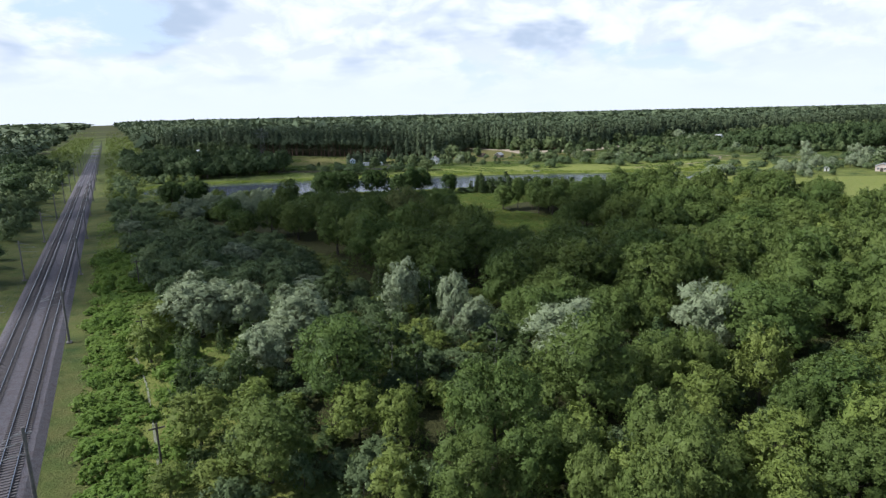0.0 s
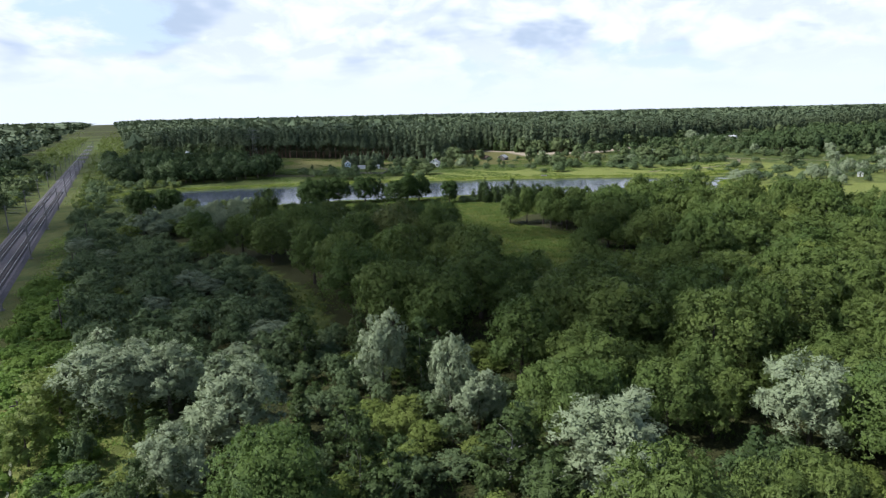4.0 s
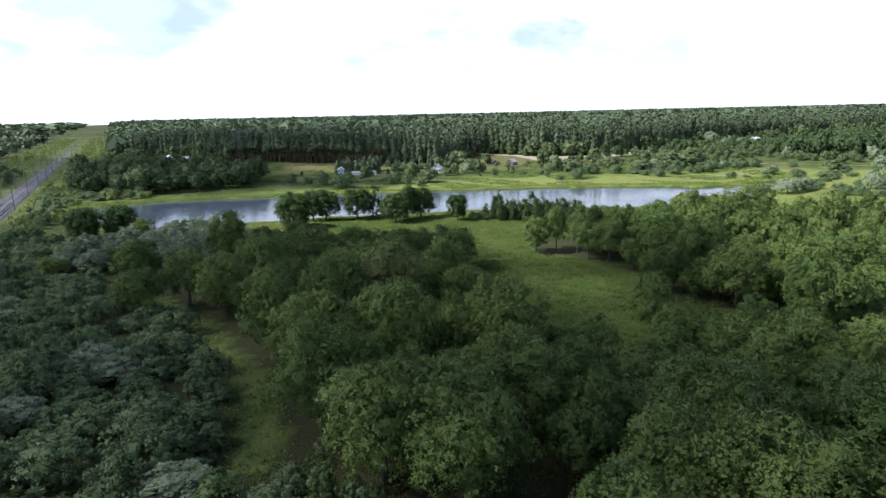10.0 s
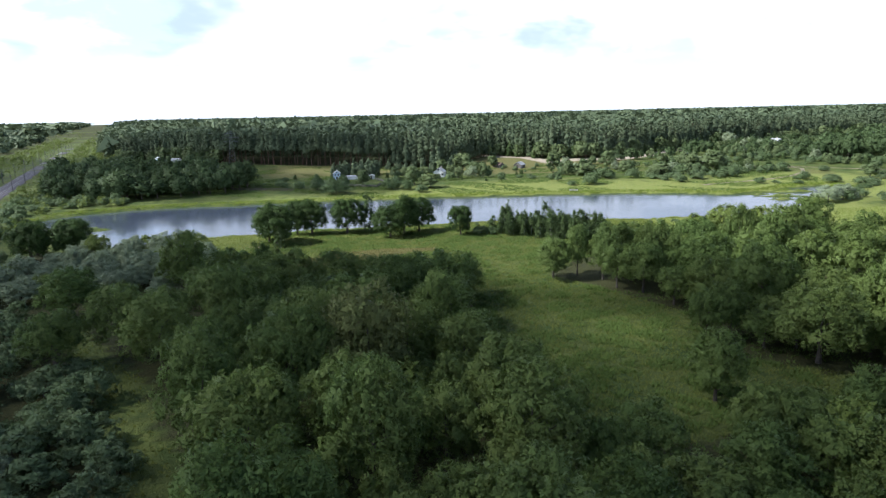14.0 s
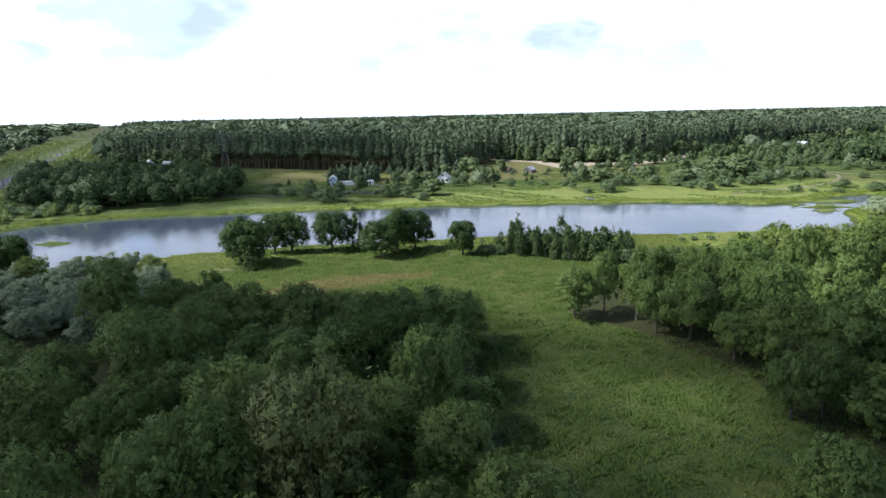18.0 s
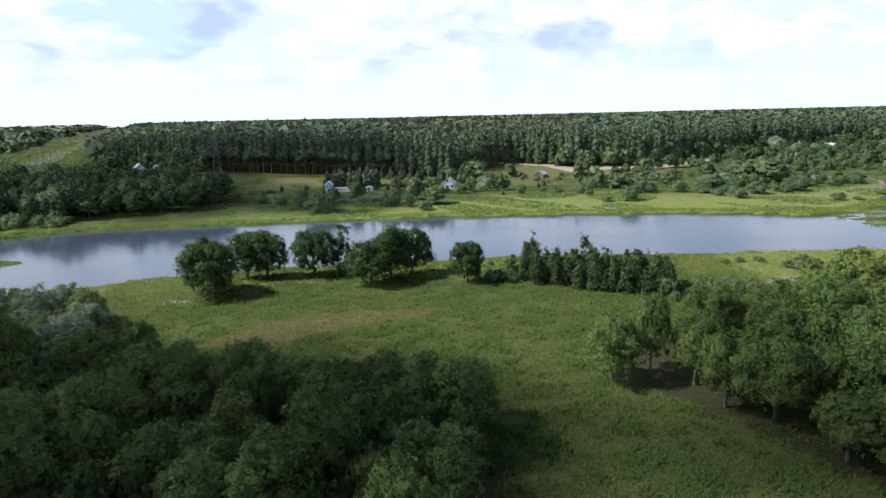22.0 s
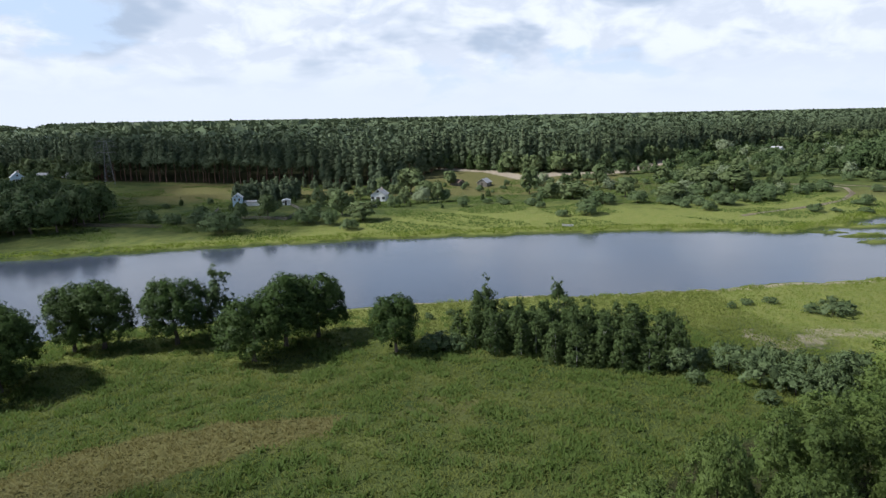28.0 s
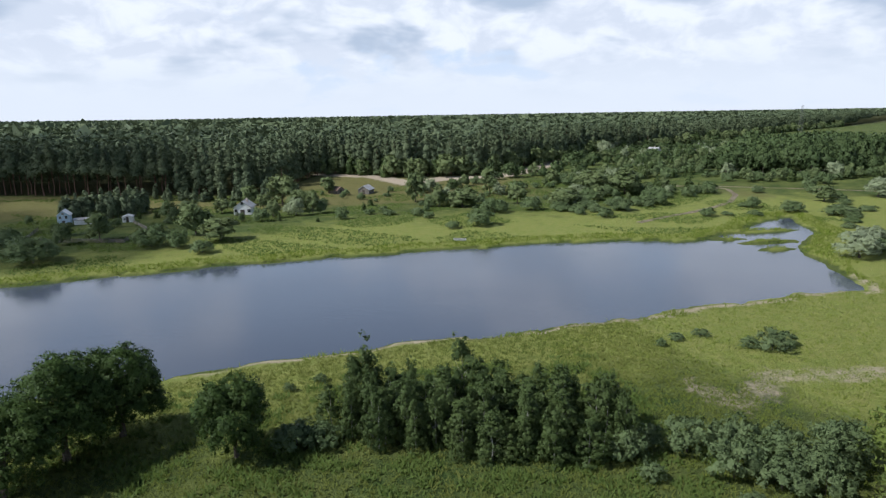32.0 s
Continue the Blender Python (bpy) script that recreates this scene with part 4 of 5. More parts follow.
# willow scrub between the wood and the railway
SCRUB = [(-31, 100), (-19, 112), (-20, 122), (-30, 146), (-42, 162), (-55, 177), (-69, 193), (-90, 208), (-106, 190), (-92, 166), (-78, 146), (-66, 124), (-52, 106), (-44, 102)]
for x, y in scattered(SCRUB, 4.5, 0.46):
    if free(x, y, 1.6) and float(near_line(np.array([x]), np.array([y]), LANE)[0]) > 3.3:
        k = "silver" if rng.uniform() < 0.13 else "scrub"
        s = float(rng.uniform(0.0, 1.0)) ** 1.5
        plant(k, x, y, 1.6 + 3.6 * s, 1.9 + 2.2 * s, SILVER_LABEL if k == "silver" else SCRUB_LABEL, "willow scrub")
WILLOWS = [(-62, 214), (-70, 226), (-66, 240), (-68, 254), (-76, 262), (-92, 262), (-104, 250), (-110, 226), (-104, 206), (-90, 212), (-78, 218)]
for x, y in scattered(WILLOWS, 6.4, 0.34):
    if free(x, y, 1.8) and not (math.hypot(x + 90, y - 264) < 7 or math.hypot(x + 80, y - 203) < 6):
        k = "silver" if rng.uniform() < 0.86 else "green"
        plant(k, x, y, float(rng.uniform(4.8, 7.4)), float(rng.uniform(2.8, 3.9)), SILVER_LABEL if k == "silver" else GREEN_LABEL, "lakeside willows")
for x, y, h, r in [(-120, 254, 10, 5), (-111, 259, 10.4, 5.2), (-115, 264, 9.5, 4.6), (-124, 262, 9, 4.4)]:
    plant("shore_oak", x, y, h, r, "broad oak on the lake shore, shade put into its leaf colour", "oaks on the shore")

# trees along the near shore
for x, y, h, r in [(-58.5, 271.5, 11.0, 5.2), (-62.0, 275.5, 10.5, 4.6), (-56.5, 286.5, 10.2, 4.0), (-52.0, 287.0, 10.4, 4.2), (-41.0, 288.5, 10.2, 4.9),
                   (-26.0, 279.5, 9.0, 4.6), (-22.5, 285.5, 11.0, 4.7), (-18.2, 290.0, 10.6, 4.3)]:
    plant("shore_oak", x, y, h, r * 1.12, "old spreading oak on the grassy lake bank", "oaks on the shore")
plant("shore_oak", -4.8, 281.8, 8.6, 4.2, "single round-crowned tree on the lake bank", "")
plant("aspen", -34.4, 292.0, 12.0, 3.6, "slender birch beside an oak on the bank", "")
plant("aspen", -55.5, 265.5, 6.0, 1.8, "small bushy tree beside a big oak", "")
for x, y, h, r in [(9.6, 288.5, 9.8, 2.6), (21.4, 286.5, 10.0, 2.8), (5.4, 285.8, 5.2, 2.0), (13.2, 286.4, 6.8, 2.6), (16.4, 284.5, 6.4, 2.4), (18.6, 282.5, 7.0, 2.6),
                   (11.5, 283.4, 5.6, 2.5), (24.8, 282.0, 7.6, 2.7), (27.8, 280.0, 7.4, 2.8), (30.8, 278.0, 7.8, 2.9), (33.6, 275.6, 7.4, 2.8), (22.4, 278.4, 6.8, 2.6),
                   (26.0, 276.2, 6.6, 2.6), (29.4, 274.4, 6.8, 2.6), (15.2, 280.8, 5.0, 2.4), (19.0, 278.4, 5.6, 2.4), (36.2, 277.0, 6.4, 2.6)]:
    plant("aspen", x, y, h, r, "young aspen in a thicket on the bank", "aspen thicket")
for x, y in scattered([(4, 284), (9, 280), (20, 275), (30, 270.5), (37, 271), (38, 279), (28, 285), (18, 290), (8, 290)], 2.2, 0.4):
    if free(x, y, 0.1):
        plant("aspen", x, y, float(rng.uniform(4.4, 8.0)), float(rng.uniform(1.3, 2.0)), "young aspen in a thicket on the bank", "aspen thicket")
for x, y, h, r in [(1.5, 282.6, 2.4, 2.6), (4.5, 282.0, 2.2, 2.2), (35.5, 271.0, 3.2, 2.0), (38.5, 273.0, 2.6, 1.8), (42.5, 271.5, 3.8, 2.6), (46.5, 269.5, 4.2, 2.8), (44.0, 266.0, 3.9, 2.6),
                   (49.5, 266.5, 4.2, 2.8), (53.5, 264.5, 4.4, 3.0), (50.5, 261.5, 3.9, 2.6), (57.5, 266.5, 4.2, 2.8), (47.0, 263.0, 3.2, 2.4), (35.6, 267.3, 1.8, 1.3),
                   (42.0, 260.5, 1.6, 1.4), (73.6, 296.0, 2.8, 2.4), (77.0, 297.5, 2.2, 1.8), (70.8, 297.8, 1.8, 1.5), (58, 302, 1.3, 1.0), (62, 304, 1.2, 1.4), (67, 304.5, 1.2, 1.4), (0.5, 297, 1.2, 0.8), (4.5, 299, 1.2, 0.8)]:
    plant("scrub", x, y, h, r, "round grey-green willow bush in the lakeside meadow", "willow bushes by the lake")

# low herbs and small bushes between the railway and the scrub
for x, y in scattered([(-30, 48), (-24, 58), (-34, 74), (-44, 98), (-62, 122), (-80, 150), (-92, 166), (-100, 166), (-92, 146), (-76, 116), (-60, 84), (-43, 52)], 2.7, 0.45):
    if free(x, y, 0.4) and float(rail_side(x, y)) > 9.0 and float(near_line(np.array([x]), np.array([y]), FOOTPATH)[0]) > 1.2:
        plant("herb", x, y, float(rng.uniform(0.5, 1.6)), float(rng.uniform(1.2, 2.3)), "clump of tall green weeds on rough ground", "weeds beside the railway")

for x, y in scattered([(-112, 196), (-104, 212), (-112, 240), (-126, 254), (-150, 262), (-176, 300), (-190, 300), (-150, 236), (-126, 196)], 5.6, 0.4):
    if free(x, y, 0.8) and float(rail_side(x, y)) > 13:
        plant("far_scrub", x, y, float(rng.uniform(1.8, 3.8)), float(rng.uniform(1.6, 3.0)), "low willow bush on rough ground by the railway", "bushes by the railway")

# ---- beyond the lake ----
GROVE_LABEL = "dark green broadleaf tree in a lakeside grove"
for x, y in scattered([(-196, 376), (-170, 374), (-138, 385), (-122, 400), (-119, 426), (-132, 446), (-150, 462), (-190, 478), (-236, 500), (-260, 480), (-236, 430)], 8.4, 0.34):
    plant("far_oak", x, y, float(rng.uniform(9, 14)), float(rng.uniform(4.2, 5.8)), GROVE_LABEL, "grove beyond the lake")
for x, y, h, r in [(-140, 458, 11, 4.6), (-146, 452, 10, 4.2), (-150, 462, 9, 4)]:
    plant("far_oak", x, y, h, r, "round dark tree at the corner of a field", "grove beyond the lake")
for x, y in scattered([(-184, 352), (-150, 372), (-176, 376), (-214, 372), (-260, 420), (-250, 400), (-196, 338), (-186, 300), (-150, 262), (-138, 256), (-160, 300)], 6.5, 0.36):
    if shore_distance(np.array([x]), np.array([y]))[0] > 2 and float(rail_side(x, y)) > 13:
        plant("far_scrub", x, y, float(rng.uniform(2.2, 4.6)), float(rng.uniform(2.0, 3.4)), "willow bush at the lake's marshy end", "bushes at the lake's end")
BANK_BUSHES = [(-82, 420, 4.5, 3.4), (-67, 396, 6.0, 6.4), (-67, 417, 5.6, 2.3), (-58, 421, 8.4, 3.8), (-41, 409, 5.2, 5.0), (-33, 405, 4.6, 3.0), (-31, 425, 8.9, 4.6), (-22, 412, 6.6, 5.0), (-45, 457, 5.7, 3.7), (-39, 459, 6.2, 4.1),
               (-8, 449, 6.2, 2.3), (-12, 443, 4.4, 2.9), (6, 455, 8.6, 2.4), (9, 457, 4.4, 2.4), (16, 439, 3.6, 2.3), (33, 444, 1.9, 2.9), (43, 438, 2.8, 2.4), (46, 431, 2.2, 1.9), (-25, 397, 3.2, 2.8), (-79, 408, 3.8, 4.4), (-90, 412, 3.2, 3.6), (-100, 416, 4.2, 3.8)]
MEADOW_BUSHES = [(60, 414, 5.2, 4.0), (72, 437, 4.4, 4.7), (87, 455, 7.4, 3.4), (87, 439, 4.6, 4.0), (102, 443, 6.8, 6.4), (106, 416, 3.2, 2.8), (118, 427, 4.4, 4.3), (100, 424, 2.3, 2.1), (138, 439, 5.2, 5.3), (170, 422, 3.6, 3.1),
                 (176, 458, 4.4, 4.2), (160, 408, 1.8, 2.5), (142, 410, 2.6, 2.7), (178, 411, 3.6, 4.0), (204, 424, 6.2, 4.4), (186, 397, 3.4, 5.4), (64, 454, 6.8, 5.4), (50, 412, 2.2, 2.2), (75, 445, 3.0, 4.2)]
for rows in (BANK_BUSHES, MEADOW_BUSHES):
    for x, y, h, r in rows:
        k = "far_green" if h > 6.0 else "far_scrub"
        plant(k, x, y, h * 1.08, r * 1.12, "leafy rounded tree on the far bank" if k == "far_green" else "round willow bush on the far bank", "bushes on the far bank")
for x, y, h, r in [(-6, 484, 12.5, 6.4), (-19, 486, 8.2, 3.8), (-13, 475, 5.8, 3.0), (14, 509, 7.7, 3.7), (49, 476, 12.6, 4.3), (55, 457, 8.7, 3.4), (-28, 466, 6.0, 3.0), (85, 487, 12, 4.6), (141, 467, 11.5, 8), (129, 474, 10.5, 6.6), (1, 464, 8.5, 4.2), (-71, 433, 4.4, 2.6)]:
    plant("far_green", x, y, h, r, "leafy garden tree near a house", "garden trees")
for x, y, h, r in [(0, 452, 6.8, 3.2), (-3, 456, 4.4, 2.4), (118, 468, 5.5, 4.5), (128, 590, 8, 6), (118, 576, 9, 6)]:
    plant("far_silver", x, y, h, r, "pale silvery willow on the far bank", "pale willows")
for x, y in scattered([(-84, 466), (-60, 464), (-56, 486), (-88, 488)], 6.0):
    plant("young_pine", x, y, float(rng.uniform(7, 11)), float(rng.uniform(2.2, 3.2)), "dark young pine in the garden behind a cottage", "pines behind the cottage")
BELT = [(46, 462), (60, 452), (78, 452), (112, 452), (140, 446), (168, 452), (176, 470), (192, 484), (226, 474), (270, 462), (330, 480), (400, 540), (470, 640), (470, 760), (400, 770), (330, 700), (270, 672), (205, 632), (165, 592), (120, 540), (80, 520), (52, 500)]
DARK_GROVE = [(206, 512), (234, 492), (250, 482), (290, 474), (350, 470), (430, 560), (400, 650), (340, 640), (300, 590), (250, 540)]


def glade(x, y):
    """Whether the growth has an opening here."""
    return math.sin(x * 0.062 + 1.9 * math.sin(y * 0.045)) * math.sin(y * 0.085 + 1.4 * math.sin(x * 0.04)) > 0.06 + 0.22 * min(1.0, max(0.0, (y - 470) / 120))


belt = [(x, y) for x, y in scattered(BELT, 6.6, 0.46) if min(float(near_line(np.array([x]), np.array([y]), q)[0]) for q in [SAND_BANK] + SAND_FAR) > 8
        and min(float(near_line(np.array([x]), np.array([y]), q)[0]) for q in (TRACK_R, TRACK_S)) > 5 and not glade(x, y) and not bool(within(np.array([x]), np.array([y]), DARK_GROVE)[0])]
front = [p for p in belt if p[1] < 492 + 0.35 * max(0, p[0] - 60)]
rear = [p for p in belt if p[1] >= 492 + 0.35 * max(0, p[0] - 60)]
dealt = split_kinds(front, (("far_scrub", 0.44), ("far_green", 0.30), ("far_aspen", 0.16), ("far_silver", 0.10)))
more = split_kinds(rear, (("far_scrub", 0.22), ("far_green", 0.26), ("far_aspen", 0.12), ("far_silver", 0.08), ("far_oak", 0.32)))
for k in dealt:
    dealt[k] = dealt[k] + more[k]
mass("dark_growth", "dark broadleaf trees below the pine forest", "far_oak", more["far_oak"], 0.3, 0.75)
grove_back = []
for x, y in scattered(DARK_GROVE, 9.0, 0.4):
    if y - 0.35 * (x - 250) > 520:
        grove_back.append((x, y))
        continue
    plant("far_oak", x, y, float(rng.uniform(9, 16)), float(rng.uniform(3.6, 5.6)), "dark green tree in a grove behind the wet meadow", "grove behind the wet meadow")
mass("grove_depth", "dark green trees deeper in a grove", "far_oak", grove_back, 0.8, 1.4)
for x, y, h, r in [(232, 426, 8, 6), (139, 344, 6.5, 6), (148, 350, 6, 5), (115, 573, 10, 6.5), (222, 648, 11, 7), (257, 717, 12, 7)]:
    plant("far_silver", x, y, h, r, "large pale silvery willow standing out from dark growth", "pale willows")
mass("bushy_growth", "grey-green willow growth below the pine forest", "far_scrub", dealt["far_scrub"], 0.5, 1.3)
mass("young_alders", "fresh green young alders below the pine forest", "far_green", dealt["far_green"], 0.35, 0.9)
mass("young_birches", "slim young birches below the pine forest", "far_aspen", dealt["far_aspen"], 0.4, 1.0)
mass("pale_willows", "pale willows scattered below the pine forest", "far_silver", dealt["far_silver"], 0.5, 1.0)
for x, y in scattered([(96, 424), (126, 428), (150, 444), (110, 452), (84, 440)], 8.5, 0.45):
    plant("far_scrub", x, y, float(rng.uniform(2.2, 3.6)), float(rng.uniform(2.4, 3.8)), "low willow bush on the far meadow", "bushes on the far meadow")
for x, y in scattered([(150, 345), (170, 350), (205, 392), (250, 430), (300, 470), (330, 440), (262, 372), (222, 352), (186, 322), (160, 326)], 8.0, 0.42):
    if shore_distance(np.array([x]), np.array([y]))[0] > 4 and rng.uniform() < 0.62 and float(near_line(np.array([x]), np.array([y]), TRACK_R)[0]) > 6:
        k = "far_scrub" if rng.uniform() < 0.7 else "far_silver"
        s = float(rng.uniform(0.6, 1.1))
        plant(k, x, y, KINDS[k][3] * s, KINDS[k][4] * s, "grey-green willow at the lake's marshy inlet", "willows at the inlet")
pasture = [p for p in scattered([(232, 372), (268, 395), (330, 440), (420, 520), (520, 640), (700, 760), (900, 900), (760, 600), (470, 400), (330, 340), (262, 345)], 12, 0.42) if p[0] < 0.8 * p[1] + 5 or p[0] < 1.25 * (p[1] - 218) + 10]
dealt = split_kinds(pasture, (("far_silver", 0.3), ("far_oak", 0.35), ("far_green", 0.35)))
mass("pasture_willows", "pale willows beyond the pasture", "far_silver", dealt["far_silver"], 0.8, 1.3)
mass("pasture_oaks", "broad dark trees beyond the pasture", "far_oak", dealt["far_oak"], 0.7, 1.1)
mass("pasture_alders", "green trees beyond the pasture", "far_green", dealt["far_green"], 0.8, 1.3)

for x, y, h, r in [(152, 352, 4.5, 4.0), (158, 356, 4.0, 3.5), (148, 346, 3.5, 3.0), (178, 385, 2.0, 3.0), (186, 392, 2.0, 3.0), (194, 405, 2.0, 3.5), (200, 400, 2.2, 3.0), (170, 378, 1.6, 2.5), (205, 415, 2.4, 3.0),
                   (212, 425, 3.0, 3.0), (150, 410, 1.4, 2.2), (168, 424, 1.6, 2.6), (196, 452, 3.0, 3.0), (218, 446, 3.4, 3.0), (228, 458, 4.2, 3.4), (240, 462, 5.0, 4.0)]:
    plant("far_scrub", x, y, h, r, "grey-green willow bush on the wet meadow by the inlet", "willows at the inlet")

# edge of the pine forest, tree by tree
def along(points, step):
    for (ax, ay), (bx, by) in zip(points, points[1:]):
        n = max(1, int(math.hypot(bx - ax, by - ay) / step))
        for i in range(n):
            yield ax + (bx - ax) * i / n, ay + (by - ay) * i / n


for row, back_off in enumerate((3.0, 9.0)):
    for x, y in along(FOREST_EDGE[1:15], 4.6 + row * 1.2):
        x, y = x + float(rng.uniform(-1.6, 1.6)), y + back_off + float(rng.uniform(-2.0, 2.0))
        bare = -186 < x < -58 or rng.uniform() < 0.12
        plant("pine" if bare else "full_pine", x, y, float(rng.uniform(19, 26) if bare else rng.uniform(15, 27)), float(rng.uniform(2.2, 3.2)), "tall pine with a bare reddish trunk at the forest edge" if bare else "tall green pine leafy almost to the ground", "pines at the forest edge")
skirt = [(x + float(rng.uniform(-4, 4)), y + float(rng.uniform(-6, 5))) for x, y in along(FOREST_EDGE[8:19], 3.2)] + [(x + float(rng.uniform(-4, 4)), y + float(rng.uniform(-3, 4))) for x, y in along([(-330, 690), (-296, 610), (-240, 594), (-185, 545)], 3.4)]
dealt = split_kinds(skirt, (("far_green", 0.45), ("far_aspen", 0.35), ("far_scrub", 0.2)))
mass("forest_skirt", "young green trees along the foot of the forest", "far_green", dealt["far_green"], 0.7, 1.5)
mass("forest_skirt_birches", "slim birches along the foot of the forest", "far_aspen", dealt["far_aspen"], 0.8, 1.5)
mass("forest_skirt_bushes", "bushes along the foot of the forest", "far_scrub", dealt["far_scrub"], 0.8, 1.5)
for x, y in along([(-60, 512), (-40, 506), (-20, 500), (0, 530)], 2.6):
    plant("young_pine", x + float(rng.uniform(-3, 3)), y + float(rng.uniform(-5, 1)), float(rng.uniform(3, 9)), float(rng.uniform(1.4, 2.4)), "young pine in front of the forest", "young pines")


def forest(name, label, places, template_count, size, heights, gen_seed, material, pine=True, low=0.25):
    """One stretch of far forest: many small crowns in one mesh."""
    vs, fs, ns, at = [], [], [], 0
    made = []
    for i in range(5):
        gen = np.random.default_rng(gen_seed + i)
        if pine:
            made.append(conifer(gen, 23, template_count, size, 8 if low < 0.5 else 5, low))
        else:
            made.append(lobed(gen, round_lobes(gen, 12, 5.0, 1.0, 9), template_count, size, 0.3, 0.25))
    gen = np.random.default_rng(gen_seed + 50)
    px, py = np.array([p[0] for p in places]), np.array([p[1] for p in places])
    pz = ground_z(px, py)
    for x, y, z in zip(px, py, pz):
        v, f, soft = made[int(gen.integers(5))]
        a, s, w = gen.uniform(0, 6.283), gen.uniform(*heights), gen.uniform(0.9, 1.4)
        c, n = math.cos(a) * s * w, math.sin(a) * s * w
        q = np.stack([v[:, 0] * c - v[:, 1] * n + x, v[:, 0] * n + v[:, 1] * c + y, v[:, 2] * s + z], 1)
        vs.append(q)
        fs.append(f + at)
        ns.append(np.stack([soft[:, 0] * math.cos(a) - soft[:, 1] * math.sin(a), soft[:, 0] * math.sin(a) + soft[:, 1] * math.cos(a), soft[:, 2]], 1))
        at += len(v)
    ob = new(name, mesh_of(name, np.concatenate(vs), np.concatenate(fs), material, np.concatenate(ns)))
    return tagged(ob, label, "forest", kind="stuff")


def depth_rows(first, last, step, lo=-420, hi=1500):
    """Places behind the forest edge, first to last metres back from it."""
    got = []
    gen = np.random.default_rng(int(first * 7 + last))
    b = first
    while b < last:
        spread = 1 + b / 900
        for x in np.arange(lo * spread, hi * spread, step):
            ex = x / spread
            y = float(np.interp(ex, [p[0] for p in FOREST_EDGE], [p[1] for p in FOREST_EDGE])) + b
            qx, qy = x + gen.uniform(-0.45, 0.45) * step, y + gen.uniform(-0.45, 0.45) * step
            if float(rail_side(qx, qy)) > 42 and abs(qx) < max(0.86 * qy, 1.16 * (qy - 218) + 20):
                got.append((qx, qy))
        b += step
    return got


forest("pine_forest", "dense dark green pine forest behind the lake", depth_rows(14, 42, 5.6, -420, 1000), 360, 0.56, (0.82, 1.1), 300, M_PINE)
forest("inner_pine_forest", "dense pine crowns behind the forest edge", depth_rows(42, 120, 6.2, -420, 1100), 120, 0.82, (0.82, 1.12), 320, M_PINE, True, 0.5)
forest("deep_pine_forest", "dark green pine forest reaching far back", depth_rows(120, 520, 11.0), 52, 1.15, (0.85, 1.12), 400, M_PINE, True, 0.6)
forest("horizon_forest", "even blue-green forest out to the horizon", depth_rows(520, 3300, 34), 24, 3.3, (0.85, 1.12), 500, M_PINE, True, 0.55)
gen = np.random.default_rng(77)


def wedge(n, y0, y1, near, far, dense=1.0):
    """Places seen past the railway: beside it, between two distances from its middle, out to the edge of the view."""
    t = gen.uniform(0, 1, n) ** dense
    y = y0 + (y1 - y0) * t
    x = RAIL_AT[0] + (y - RAIL_AT[1]) * RAIL_WAY[0] / RAIL_WAY[1] + gen.uniform(near, far, n) / RAIL_WAY[1]
    ok = (np.abs(x) < 0.78 * y + 10) & (shore_distance(x, y) > 4)
    return [(float(a), float(b)) for a, b in zip(x[ok], y[ok])]


west = wedge(1100, 120, 520, -70, -13)
dealt = split_kinds(west, (("far_scrub", 0.5), ("far_green", 0.35), ("far_oak", 0.15)))
mass("western_scrub", "low willow scrub on the other side of the railway", "far_scrub", dealt["far_scrub"], 0.5, 1.1)
mass("western_alders", "green young trees on the other side of the railway", "far_green", dealt["far_green"], 0.4, 1.0)
mass("western_oaks", "dark broad trees on the other side of the railway", "far_oak", [p for p in dealt["far_oak"] if rail_side(*p) < -26], 0.6, 1.0)
forest("far_woods", "dark mixed woods on the other side of the railway", wedge(800, 480, 1200, -280, -55), 40, 3.0, (0.7, 1.1), 600, M_PINE, False)
forest("western_horizon_forest", "dark forest out to the horizon beyond the railway", wedge(1500, 1000, 3800, -1100, -70), 24, 8.0, (0.7, 0.95), 650, M_PINE)
forest("railside_forest", "dark forest closing in on the railway", wedge(1300, 700, 3800, 52, 420, 0.8), 24, 6.0, (0.6, 0.95), 680, M_PINE)
forest("railside_scrub", "low green scrub along the railway cutting", wedge(900, 260, 1300, 11, 60) + wedge(640, 280, 1300, -44, -11) + wedge(420, 1300, 3600, 10, 56) + wedge(420, 1300, 3600, -72, -10), 60, 1.3, (0.2, 0.45), 700, M_GREEN, False)
for x, y in scattered([(-130, 470), (-60, 470), (-40, 480), (-20, 486), (40, 520), (50, 480), (120, 470), (40, 430), (-20, 440), (-110, 440)], 15, 0.5):
    if free(x, y, 2.0):
        k = "far_scrub" if rng.uniform() < 0.6 else "far_aspen"
        plant(k, x, y, float(rng.uniform(1.2, 3.2)) * (1.3 if k == "far_aspen" else 1), float(rng.uniform(0.9, 2.2)) * (0.7 if k == "far_aspen" else 1), "small bush dotted over the far field", "bushes on the far field")

